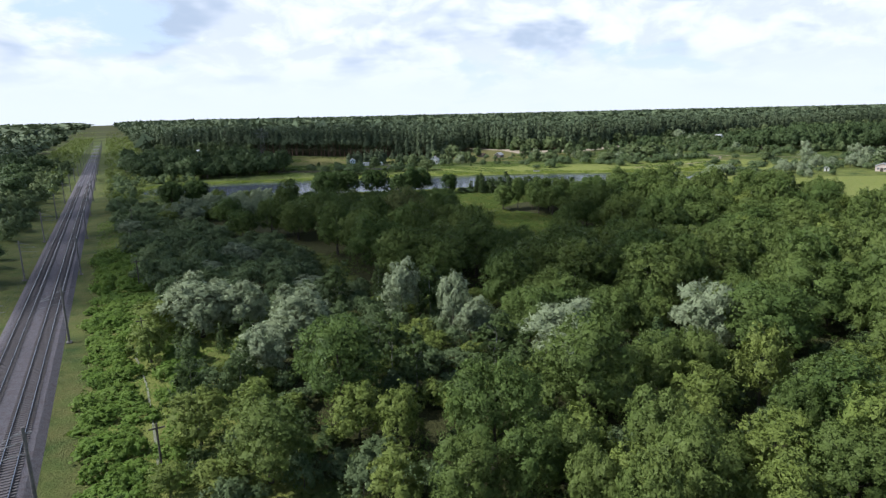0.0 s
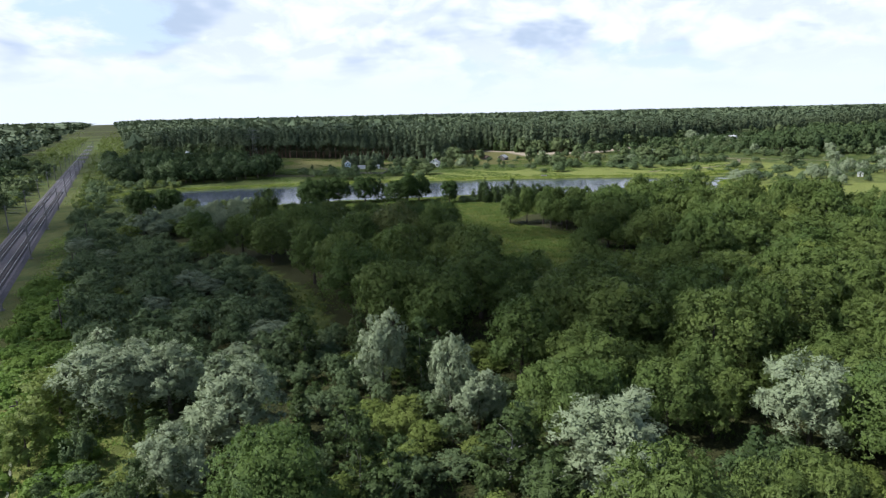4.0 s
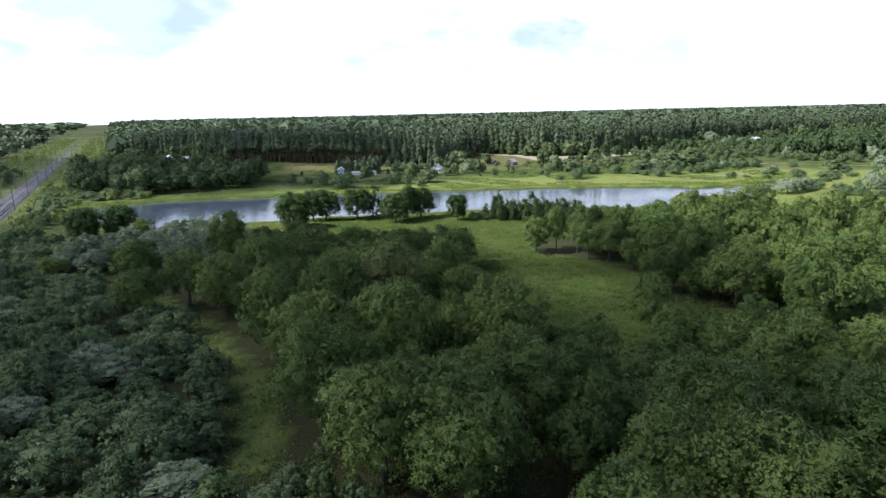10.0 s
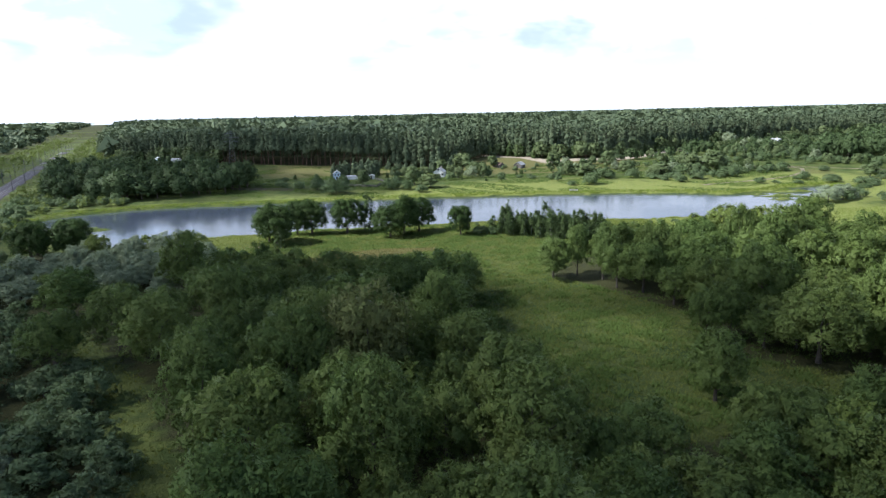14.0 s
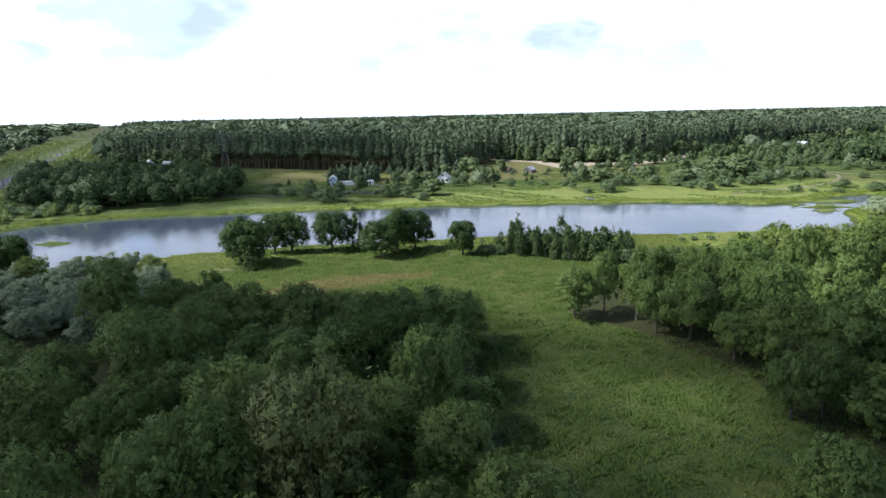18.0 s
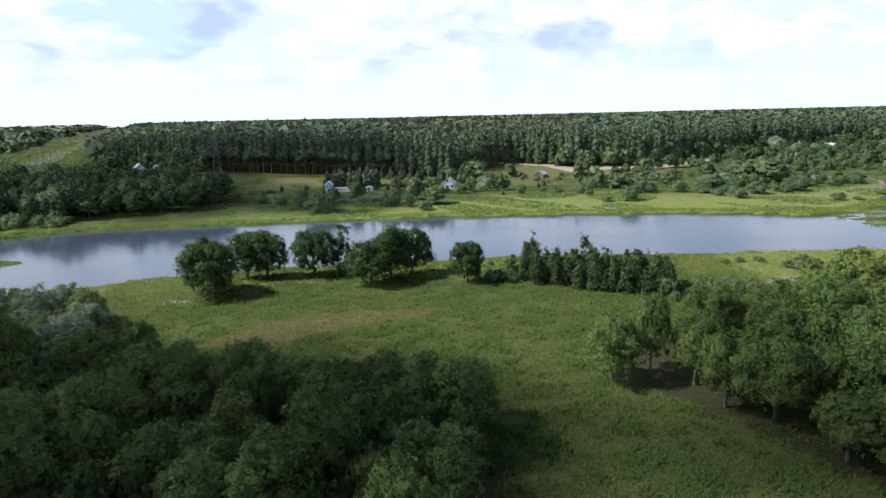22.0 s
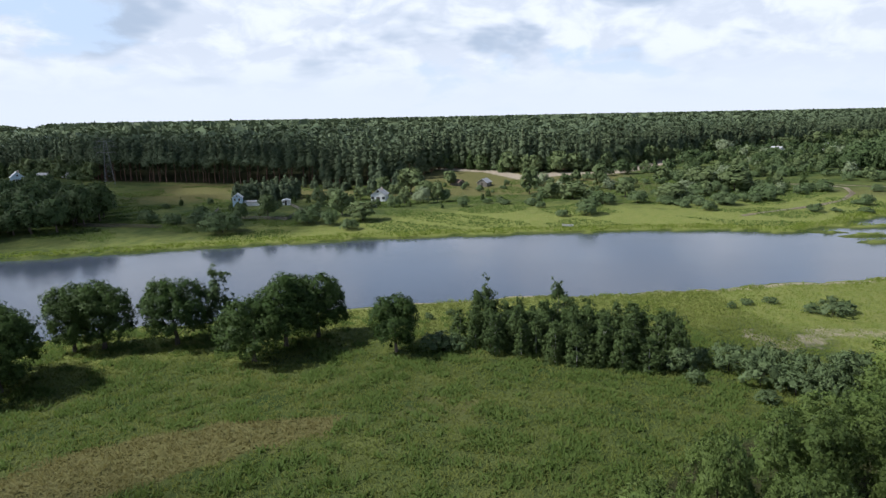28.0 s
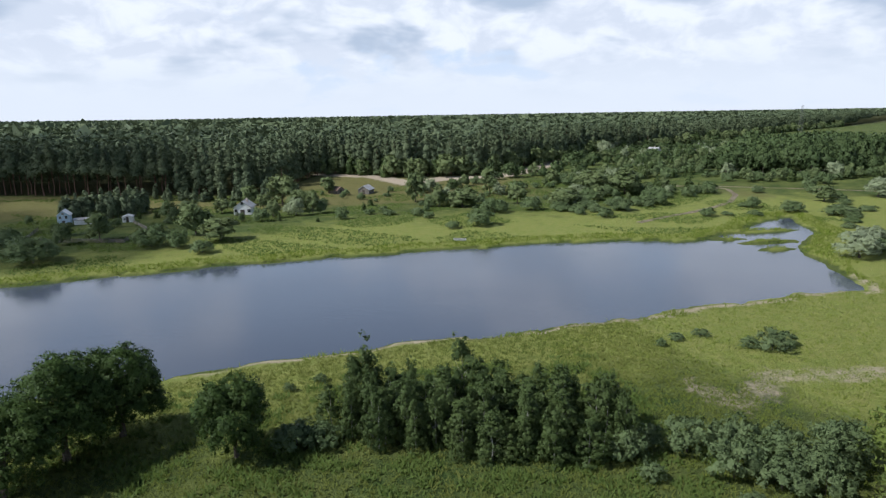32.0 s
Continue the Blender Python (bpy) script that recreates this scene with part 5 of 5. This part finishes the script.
# ---- grass, reeds and weeds ----
def blades(name, label, px, py, height, width, material, seed, per=3, category="grass"):
    gen = np.random.default_rng(seed)
    n = len(px)
    pz = ground_z(px, py)
    vs, fs, ns = [], [], []
    for k in range(per):
        a = gen.uniform(0, 6.283, n)
        h = height * gen.uniform(0.5, 1.35, n)
        w = width * gen.uniform(0.6, 1.4, n)
        ux, uy = np.cos(a) * w / 2, np.sin(a) * w / 2
        lx, ly = gen.normal(size=n) * h * 0.7, gen.normal(size=n) * h * 0.7
        x, y = px + gen.normal(size=n) * width, py + gen.normal(size=n) * width
        q = np.stack([np.stack([x - ux, y - uy, pz - 0.05], 1), np.stack([x + ux, y + uy, pz - 0.05], 1), np.stack([x + lx, y + ly, pz + h], 1)], 1)
        face = np.cross(q[:, 1] - q[:, 0], q[:, 2] - q[:, 0])
        flip = face @ np.array(TO_SUN) < 0
        q[flip] = q[flip][:, ::-1]
        face = np.where(flip[:, None], -face, face)
        face /= np.linalg.norm(face, axis=1, keepdims=True) + 1e-9
        fs.append(np.arange(3 * n).reshape(-1, 3) + 3 * n * k)
        vs.append(q.reshape(-1, 3))
        lean = face * 0.55 + np.array((0, 0, 0.8))
        ns.append(np.repeat(lean / np.linalg.norm(lean, axis=1, keepdims=True), 3, axis=0))
    ob = new(name, mesh_of(name, np.concatenate(vs), np.concatenate(fs), material, np.concatenate(ns)))
    return tagged(ob, label, category, kind="stuff")


def strewn(seed, n, x0, x1, y0, y1, keep):
    gen = np.random.default_rng(seed)
    x, y = gen.uniform(x0, x1, n), gen.uniform(y0, y1, n)
    ok = keep(x, y)
    return x[ok], y[ok]


def patchy(x, y, s, t):
    return np.sin(x * s + 1.7 * np.sin(y * s * 0.7)) * np.sin(y * s * 1.13 + 1.3 * np.sin(x * s * 0.6)) > t


gx, gy = strewn(1, 110000, -95, 60, 156, 325, lambda x, y: within(x, y, MEADOW) & (shore_distance(x, y) > 2) & ~within(x, y, OCHRE))
keep = np.random.default_rng(5).uniform(size=len(gx)) < 0.9
blades("meadow_grass", "tall uneven meadow grass in mid-green tufts", gx[keep], gy[keep], 0.36, 0.18, M_GRASS, 11, 3)
hx, hy = strewn(2, 105000, -66, 45, 156, 300, lambda x, y: within(x, y, MEADOW) & (shore_distance(x, y) > 4) & (patchy(x, y, 0.42, 0.34) | patchy(x, y, 0.9, 0.55)) & ~within(x, y, OCHRE))
blades("meadow_weeds", "dark green leafy weeds in patches on the meadow", hx, hy, 0.55, 0.26, M_WEED, 12, 3, "weeds")
ox_, oy_ = strewn(3, 6000, -52, -8, 238, 262, lambda x, y: within(x, y, OCHRE))
M_STRAW = foliage("dry_grass_blades", (0.125, 0.115, 0.038), (0.22, 0.195, 0.075), (0.17, 0.17, 0.055), 0.6, 0.45)
blades("dry_grass", "ochre dry grass on the meadow's brow", ox_, oy_, 0.3, 0.2, M_STRAW, 13, 3)
rx, ry = strewn(4, 110000, -190, 180, 265, 425, lambda x, y: (shore_distance(x, y) > -0.6) & (shore_distance(x, y) < np.where(y > 340, 6.0, np.where(np.sin(x * 0.21) > 0.5, 2.6, -0.3))))
blades("reeds", "bright green reeds and sedge fringing the lake", rx, ry, 0.6, 0.22, M_REED, 14, 3, "reeds")
bx, by = strewn(6, 30000, -130, -28, 40, 240, lambda x, y: (rail_side(x, y) > 8.5) & (rail_side(x, y) < 30))
blades("railside_grass", "rough green grass on the railway's verge", bx, by, 0.3, 0.22, M_HERB, 15, 3)
lx, ly = strewn(7, 9000, -90, 12, 115, 215, lambda x, y: near_line(x, y, LANE) < 3.2)
blades("lane_grass", "short yellow-green grass on a woodland lane", lx, ly, 0.3, 0.4, M_GRASS, 16, 2)
fx, fy = strewn(8, 26000, 35, 150, 200, 330, lambda x, y: within(x, y, MEADOW) & (shore_distance(x, y) > 1) & (x > 40))
blades("wet_meadow_sedge", "bright green sedge on the wet meadow", fx, fy, 0.3, 0.17, M_REED, 17, 3)
tx, ty = strewn(9, 46000, -160, 180, 385, 520, lambda x, y: (shore_distance(x, y) > 5) & patchy(x, y, 0.11, 0.05))
blades("far_bank_grass", "tall grass in patches on the far bank", tx, ty, 0.42, 0.4, M_WEED, 18, 3)
ux, uy = strewn(10, 26000, -34, 130, 40, 220, lambda x, y: ~within(x, y, MEADOW) & (x < 0.8 * y + 10) & patchy(x, y, 0.2, -0.2))
blades("woodland_undergrowth", "dark ferny undergrowth on the woodland floor", ux, uy, 0.5, 0.24, M_WEED, 19, 3, "undergrowth")

# ---- railway ----
RAIL_FROM, RAIL_TO = -136.0, 1900.0


def rail_mesh(outline, side, z, a=RAIL_FROM, b=RAIL_TO):
    """An outline of (side, z) carried along the railway."""
    bm = bmesh.new()
    p = [bm.verts.new(rail_point(a, side + s, z + h)) for s, h in outline]
    q = [bm.verts.new(rail_point(b, side + s, z + h)) for s, h in outline]
    bm.faces.new(p)
    bm.faces.new(q[::-1])
    for i in range(len(outline)):
        j = (i + 1) % len(outline)
        bm.faces.new((p[i], p[j], q[j], q[i]))
    bmesh.ops.recalc_face_normals(bm, faces=bm.faces[:])
    return bm


def strip(name, label, points, width, material, seed):
    """A worn track laid along a line of points, uneven in width, a few centimetres thick."""
    gen = np.random.default_rng(seed)
    stops = [p for p in along(points, 2.5)] + [points[-1]]
    bm = bmesh.new()
    rows = []
    for i, (x, y) in enumerate(stops):
        ax, ay = stops[max(i - 1, 0)]
        bx_, by_ = stops[min(i + 1, len(stops) - 1)]
        d = math.hypot(bx_ - ax, by_ - ay)
        sx, sy = -(by_ - ay) / d, (bx_ - ax) / d
        w = width / 2 * float(gen.uniform(0.75, 1.25))
        rows.append([bm.verts.new((x + sx * q * w, y + sy * q * w, gz(x + sx * q * w, y + sy * q * w) + 0.16 - 0.1 * q * q)) for q in (-1, 0, 1)])
    for a, b in zip(rows, rows[1:]):
        for k in (0, 1):
            bm.faces.new((a[k + 1], a[k], b[k], b[k + 1]))
    me = bpy.data.meshes.new(name)
    bmesh.ops.solidify(bm, geom=bm.faces[:], thickness=0.3)
    bm.to_mesh(me)
    bm.free()
    me.materials.append(material)
    return tagged(new(name, me), label, "track", kind="structure")


M_TRACK = surface("sandy_track", (0.30, 0.24, 0.17), (0.46, 0.39, 0.29), 0.8, 0.95, 0.4, 0.03, (0.20, 0.19, 0.09))
strip("sandy_track", "pale sandy track winding over the wet meadow", TRACK_R, 2.2, M_TRACK, 21)
strip("sandy_track", "pale sandy track along a pasture's edge", TRACK_S, 1.8, M_TRACK, 22)
bed = new("railway_bed", bpy.data.meshes.new("railway_bed"))
bm = rail_mesh([(-5.6, -1.0), (-4.2, -0.22), (4.2, -0.22), (5.6, -1.0)], 0, 0)
bm.to_mesh(bed.data)
bm.free()
bed.data.materials.append(M_BALLAST)
tagged(bed, "raised bed of grey-pink crushed stone under two tracks", "railway bed", kind="structure")
sleeper_bm = boxes((-1.32, -0.5, -0.13, 0.13, -0.1, 0.1), (0.5, 1.32, -0.13, 0.13, -0.1, 0.1), (-0.5, 0.5, -0.11, 0.11, -0.1, 0.05))
sleeper_mesh = bpy.data.meshes.new("sleeper")
sleeper_bm.to_mesh(sleeper_mesh)
sleeper_bm.free()
sleeper_mesh.materials.append(M_SLEEPER)
HEADING = math.degrees(math.atan2(-RAIL_WAY[0], RAIL_WAY[1]))
for side_at in (-2.2, 2.2):
    track = thing("railway_track", "straight railway track of steel rails on concrete sleepers", "railway track", "tracks")
    for s in (-0.79, 0.79):
        foot = part("rail", rail_mesh([(-0.07, 0), (-0.02, 0.03), (-0.035, 0.14), (0.035, 0.14), (0.02, 0.03), (0.07, 0)], side_at + s, -0.09), M_RAIL, track)
        part("rail_head", rail_mesh([(-0.034, 0), (-0.034, 0.022), (0.034, 0.022), (0.034, 0)], side_at + s, 0.052), M_RAIL_TOP, foot, "worn bright rail head")
    for i in range(150):
        o = part_mesh("sleeper", sleeper_mesh, track)
        o.matrix_basis = Matrix.Translation(rail_point(-62 + 0.62 * i, side_at, -0.19)) @ pose(0, 0, 0, 0, 0, HEADING)
    v0 = np.array([v.co for v in sleeper_mesh.vertices])
    f0 = np.array([list(p.vertices) for p in sleeper_mesh.polygons])
    ca, sa = math.cos(radians(HEADING)), math.sin(radians(HEADING))
    vs, fs = [], []
    for i, k in enumerate(list(range(-116, 0)) + list(range(150, 570))):
        c = rail_point(-62 + 0.62 * k, side_at, -0.19)
        vs.append(np.stack([v0[:, 0] * ca - v0[:, 1] * sa + c.x, v0[:, 0] * sa + v0[:, 1] * ca + c.y, v0[:, 2] + c.z], 1))
        fs.append(f0 + i * len(v0))
    rest = part_mesh("distant_sleeper_row", mesh_of("distant_sleeper_row", np.concatenate(vs), np.concatenate(fs), M_SLEEPER), track)
    rest["kind"] = "stuff"


def mast(along_at, side_at):
    """A concrete mast with a bracket that carries the contact wire over the nearer track."""
    t = thing("catenary_mast", "grey concrete railway mast with a steel bracket", "mast", "railway masts", rail_point(along_at, side_at, -0.7), HEADING)
    inward = -1 if side_at > 0 else 1
    part("post", rods([((0, 0, -0.6), (0, 0, 9.6), 0.21, 0.14)], 8), M_CONCRETE, t)
    part("foundation", boxes((-0.45, 0.45, -0.45, 0.45, -0.3, 0.22), bevel=0.05), M_CONCRETE, t)
    arm = part("bracket", rods([((0, 0, 8.2), (inward * 3.3, 0, 7.7), 0.05), ((0, 0, 9.3), (inward * 3.1, 0, 7.8), 0.03), ((inward * 0.5, 0, 7.0), (inward * 3.4, 0, 6.6), 0.04), ((0, 0, 6.9), (inward * 0.6, 0, 7.0), 0.05)], 5), M_STEEL, t)
    part("insulator", rods([((inward * 0.35, 0, 8.15), (inward * 0.75, 0, 8.08), 0.09)], 6), M_SLEEPER, arm)
    part("crossarm", boxes((-0.7, 0.7, -0.05, 0.05, 8.9, 9.0)), M_STEEL, t)
    return t


for i in range(-2, 18):
    for s in (5.85, -5.75):
        mast(-4.6 + 54.2 * i + (0 if s > 0 else 0.6), s)
wires = thing("contact_wires", "thin dark overhead wires strung along the railway", "wires")
for side_at in (2.2, -2.2):
    for z0, sag in ((6.0, 0.0), (7.2, 0.9)):
        rows = []
        for i in range(-2, 17):
            a0 = -4.6 + 54.2 * i
            for k in range(4):
                s0, s1 = k / 4, (k + 1) / 4
                rows.append((rail_point(a0 + 54.2 * s0, side_at, z0 - sag * 4 * s0 * (1 - s0)), rail_point(a0 + 54.2 * s1, side_at, z0 - sag * 4 * s1 * (1 - s1)), 0.014, 0.014))
        part("wire", rods(rows, 3), M_WIRE, wires)
for x, y in ((-70, 129), (-48.5, 89), (-29.5, 55), (-92, 168), (-113, 208)):
    p = thing("utility_pole", "dark wooden utility pole with a short crossbar", "pole", "utility poles", (x, y, gz(x, y)), HEADING)
    part("pole", rods([((0, 0, -0.5), (0, 0, 6.2), 0.13, 0.09)], 7), M_DARK_WOOD, p)
    part("crossbar", boxes((-0.75, 0.75, -0.06, 0.06, 5.6, 5.74)), M_DARK_WOOD, p)
M_TRODDEN = surface("trodden_dry_grass", (0.30, 0.31, 0.21), (0.44, 0.44, 0.33), 1.2, 0.95, 0.4, 0.02)
trail = new("footpath", bpy.data.meshes.new("footpath"))
bm = bmesh.new()
rows = []
for i, (x, y) in enumerate(FOOTPATH):
    w = 0.10 + 0.03 * (i % 2)
    z = gz(x, y) + 0.05
    rows.append((bm.verts.new((x - w, y - w * 0.5, z)), bm.verts.new((x + w, y + w * 0.5, z))))
for a, b in zip(rows, rows[1:]):
    bm.faces.new((a[0], a[1], b[1], b[0]))
bmesh.ops.solidify(bm, geom=bm.faces[:], thickness=0.2)
bm.to_mesh(trail.data)
bm.free()
trail.data.materials.append(M_TRODDEN)
tagged(trail, "narrow pale footpath trodden through weeds", "path", kind="structure")


# ---- houses, sheds and small things beyond the lake ----
def house(name, label, x, y, turn, w, d, wall_h, roof_h, wall_mat, roof_mat, windows, door=True, chimney=False, over=0.35, category="house", front=None):
    """A gabled house, its gable towards -y: walls, two roof slopes, windows with frame and pane, a door."""
    t = thing(name, label, category, "", (x, y, gz(x, y) - 0.05), turn)
    part("wall", prism([(-w / 2, -0.4), (w / 2, -0.4), (w / 2, wall_h), (0, wall_h + roof_h), (-w / 2, wall_h)], 0, d), wall_mat, t)
    k = over / (w / 2)
    for s in (-1, 1):
        part("roof_slope", prism([(0, wall_h + roof_h + 0.03), (0, wall_h + roof_h + 0.17), (s * (w / 2 + over), wall_h - roof_h * k + 0.17), (s * (w / 2 + over), wall_h - roof_h * k + 0.03)], -over, d + over), roof_mat, t)
    for wx_, wz_, ww, wh in windows:
        f = part("window", boxes((wx_ - ww / 2 - 0.08, wx_ + ww / 2 + 0.08, -0.06, 0.02, wz_ - 0.08, wz_ + wh + 0.08)), front or M_PAINT_WHITE, t)
        part("pane", boxes((wx_ - ww / 2, wx_ - 0.03, -0.075, -0.055, wz_, wz_ + wh), (wx_ + 0.03, wx_ + ww / 2, -0.075, -0.055, wz_, wz_ + wh)), M_GLASS, f)
    if door:
        part("door", boxes((-w * 0.12, w * 0.12, -0.07, 0.02, 0.0, 2.0), bevel=0.02), M_DARK_WOOD, t)
    if chimney:
        part("chimney", boxes((w * 0.1, w * 0.1 + 0.6, d * 0.5, d * 0.5 + 0.6, wall_h + roof_h * 0.4, wall_h + roof_h + 0.8), bevel=0.03), M_BRICK, t)
    return t


house("white_house", "white plastered gabled house with a pale roof in a meadow", -19.8, 460.0, -8, 6.4, 7.6, 2.9, 2.2, M_WHITE, M_ROOF_GREY, [(0, 3.9, 1.0, 1.1), (-2.4, 1.0, 1.1, 1.2), (2.4, 1.0, 1.1, 1.2)], True, True)
house("blue_cottage", "narrow two-storey pale blue cottage with white trim", -78.4, 453.0, 10, 3.8, 5.0, 3.9, 1.5, M_BLUE, M_PAINT_WHITE, [(-0.9, 2.7, 0.7, 0.9), (0.9, 2.7, 0.7, 0.9), (0, 4.1, 0.6, 0.6)], True)
house("garden_shed", "long low white shed in a fenced garden", -67.0, 457.0, 96, 3.0, 9.0, 1.7, 0.5, M_WHITE, M_ROOF_GREY, [], False, False, 0.2, "shed")
house("white_hut", "small white hut with a dark doorway", -58.6, 455.0, 4, 3.4, 3.0, 2.0, 0.5, M_WHITE, M_PAINT_WHITE, [(-0.9, 0.9, 0.6, 0.7)], True, False, 0.2, "hut")
house("grey_barn", "weathered grey wooden barn with a sheet roof", 29.6, 503.0, -28, 5.2, 6.5, 2.1, 1.7, M_WOOD, M_ROOF_GREY, [], True, False, 0.35, "barn")
house("old_barn", "sagging brown wooden barn in tall grass", 19.6, 507.0, 40, 4.6, 5.5, 1.7, 1.4, M_WOOD, M_ROOF_BROWN, [], True, False, 0.3, "barn")
house("blue_white_house", "blue and white gabled house half hidden by trees", -236.0, 561.0, 35, 7.0, 8.0, 3.2, 3.0, M_BLUE, M_PAINT_WHITE, [(0, 3.8, 0.9, 1.0), (-1.8, 1.0, 0.9, 1.1), (1.8, 1.0, 0.9, 1.1)], True, True)
for x, y, turn in ((-226, 574, 80), (-214, 577, 60), (-205, 570, 100)):
    house("dacha_shed", "pale shed with a sheet roof among trees", x, y, turn, 4.0, 7.0, 2.3, 1.2, M_WHITE, M_ROOF_GREY, [(0, 1.0, 0.8, 0.8)], False, False, 0.3, "shed")
house("pasture_house", "small pinkish house with a light metal roof beside a pasture", 229.0, 345.0, -38, 6.0, 7.0, 3.0, 1.3, M_BRICK, M_ROOF_GREY, [(-1.6, 1.1, 1.0, 1.1), (1.6, 1.1, 1.0, 1.1)], True)
house("pasture_shed", "little white shed at a pasture's edge", 203.0, 351.0, -30, 2.6, 3.0, 1.9, 0.5, M_WHITE, M_ROOF_GREY, [], True, False, 0.2, "shed")
for x, y, turn, w in ((262, 640, 20, 7), (318, 672, -30, 8), (352, 640, 50, 7), (300, 590, 70, 6), (420, 720, 10, 9), (395, 610, 30, 7)):
    house("village_house", "pale village house with a light roof among trees", x, y, turn, w, w * 1.2, 3.2, 2.6, M_WHITE, M_ROOF_GREY, [(-1.6, 1.1, 1.0, 1.2), (1.6, 1.1, 1.0, 1.2)], True, True)


def fence(label, points, h, mat, step=2.2):
    t = thing("fence", label, "fence", "garden fences")
    for (ax, ay), (bx, by) in zip(points, points[1:]):
        n = max(1, int(math.hypot(bx - ax, by - ay) / step))
        for i in range(n):
            x0, y0, x1, y1 = ax + (bx - ax) * i / n, ay + (by - ay) * i / n, ax + (bx - ax) * (i + 1) / n, ay + (by - ay) * (i + 1) / n
            z0, z1 = gz(x0, y0), gz(x1, y1)
            part("post", rods([((x0, y0, z0 - 0.3), (x0, y0, z0 + h + 0.1), 0.06)], 5), mat, t)
            for k in (0.25, 0.5, 0.75, 1.0):
                part("board", rods([((x0, y0, z0 + h * k - 0.1), (x1, y1, z1 + h * k - 0.1), 0.09)], 4), mat, t)


fence("dark weathered plank fence round a waterside plot", [(-141, 446), (-124, 411), (-101, 407), (-90, 404)], 1.3, M_DARK_WOOD, 3.2)
fence("grey plank fence round the cottage garden", [(-84, 446), (-80, 424), (-50, 416), (-48, 436), (-56, 452)], 1.2, M_WOOD, 3.4)

boat = thing("rowing_boat", "small white boat pulled up on the far bank", "boat", "", (48.0, 394.5, gz(48.0, 394.5)), 62)
bm = bmesh.new()
rings = []
for i in range(7):
    s = i / 6
    w = 0.75 * math.sin(math.pi * (0.12 + 0.80 * s)) ** 0.6
    rings.append([bm.verts.new((a * w, -1.9 + 3.8 * s, b * (0.62 + 0.22 * abs(s - 0.5)))) for a, b in ((-1, 1), (-0.75, 0.2), (0, 0.02), (0.75, 0.2), (1, 1))])
for a, b in zip(rings, rings[1:]):
    for i in range(4):
        bm.faces.new((a[i], a[i + 1], b[i + 1], b[i]))
bm.faces.new(rings[0][::-1])
bm.faces.new(rings[-1])
bmesh.ops.solidify(bm, geom=bm.faces[:], thickness=0.05)
part("hull", bm, M_PAINT_WHITE, boat)
for yy in (-0.8, 0.3, 1.1):
    part("thwart", boxes((-0.62, 0.62, yy - 0.12, yy + 0.12, 0.46, 0.50)), M_WOOD, boat)
part("gunwale", rods([((-0.55, -1.8, 0.74), (-0.74, 0, 0.64), 0.04), ((-0.74, 0, 0.64), (-0.4, 1.8, 0.74), 0.04), ((0.55, -1.8, 0.74), (0.74, 0, 0.64), 0.04), ((0.74, 0, 0.64), (0.4, 1.8, 0.74), 0.04)], 5), M_DARK_WOOD, boat)


def pylon(x, y, h):
    t = thing("transmission_pylon", "grey steel lattice pylon in front of the forest", "pylon", "pylons", (x, y, gz(x, y)), 20)
    w0, w1 = 2.4, 0.5
    levels = [h * k / 8 for k in range(9)]
    half = [w0 + (w1 - w0) * k / 8 for k in range(9)]
    for sx in (-1, 1):
        for sy in (-1, 1):
            part("leg", rods([((sx * w0, sy * w0, -0.4), (sx * w1, sy * w1, h), 0.07, 0.05)], 4), M_STEEL, t)
    for face in range(4):
        rows = []
        c, s = math.cos(face * math.pi / 2), math.sin(face * math.pi / 2)
        for k in range(8):
            a, b = half[k], half[k + 1]
            for p, q in (((-a, -a, levels[k]), (b, -b, levels[k + 1])), ((a, -a, levels[k]), (-b, -b, levels[k + 1]))):
                rows.append(((p[0] * c - p[1] * s, p[0] * s + p[1] * c, p[2]), (q[0] * c - q[1] * s, q[0] * s + q[1] * c, q[2]), 0.03, 0.03))
        part("bracing", rods(rows, 4), M_STEEL, t)
    for k, reach in ((0.72, 4.6), (0.84, 5.4), (0.96, 3.8)):
        arm = part("crossarm", rods([((-reach, 0, h * k), (reach, 0, h * k), 0.09), ((-reach, 0, h * k), (0, 0, h * k + 1.6), 0.05), ((reach, 0, h * k), (0, 0, h * k + 1.6), 0.05)], 4), M_STEEL, t)
        part("insulator", rods([((-reach, 0, h * k), (-reach, 0, h * k - 1.5), 0.12), ((reach, 0, h * k), (reach, 0, h * k - 1.5), 0.12)], 5), M_SLEEPER, arm)


pylon(-168.0, 530.0, 24.0)
pylon(640.0, 925.0, 36.0)
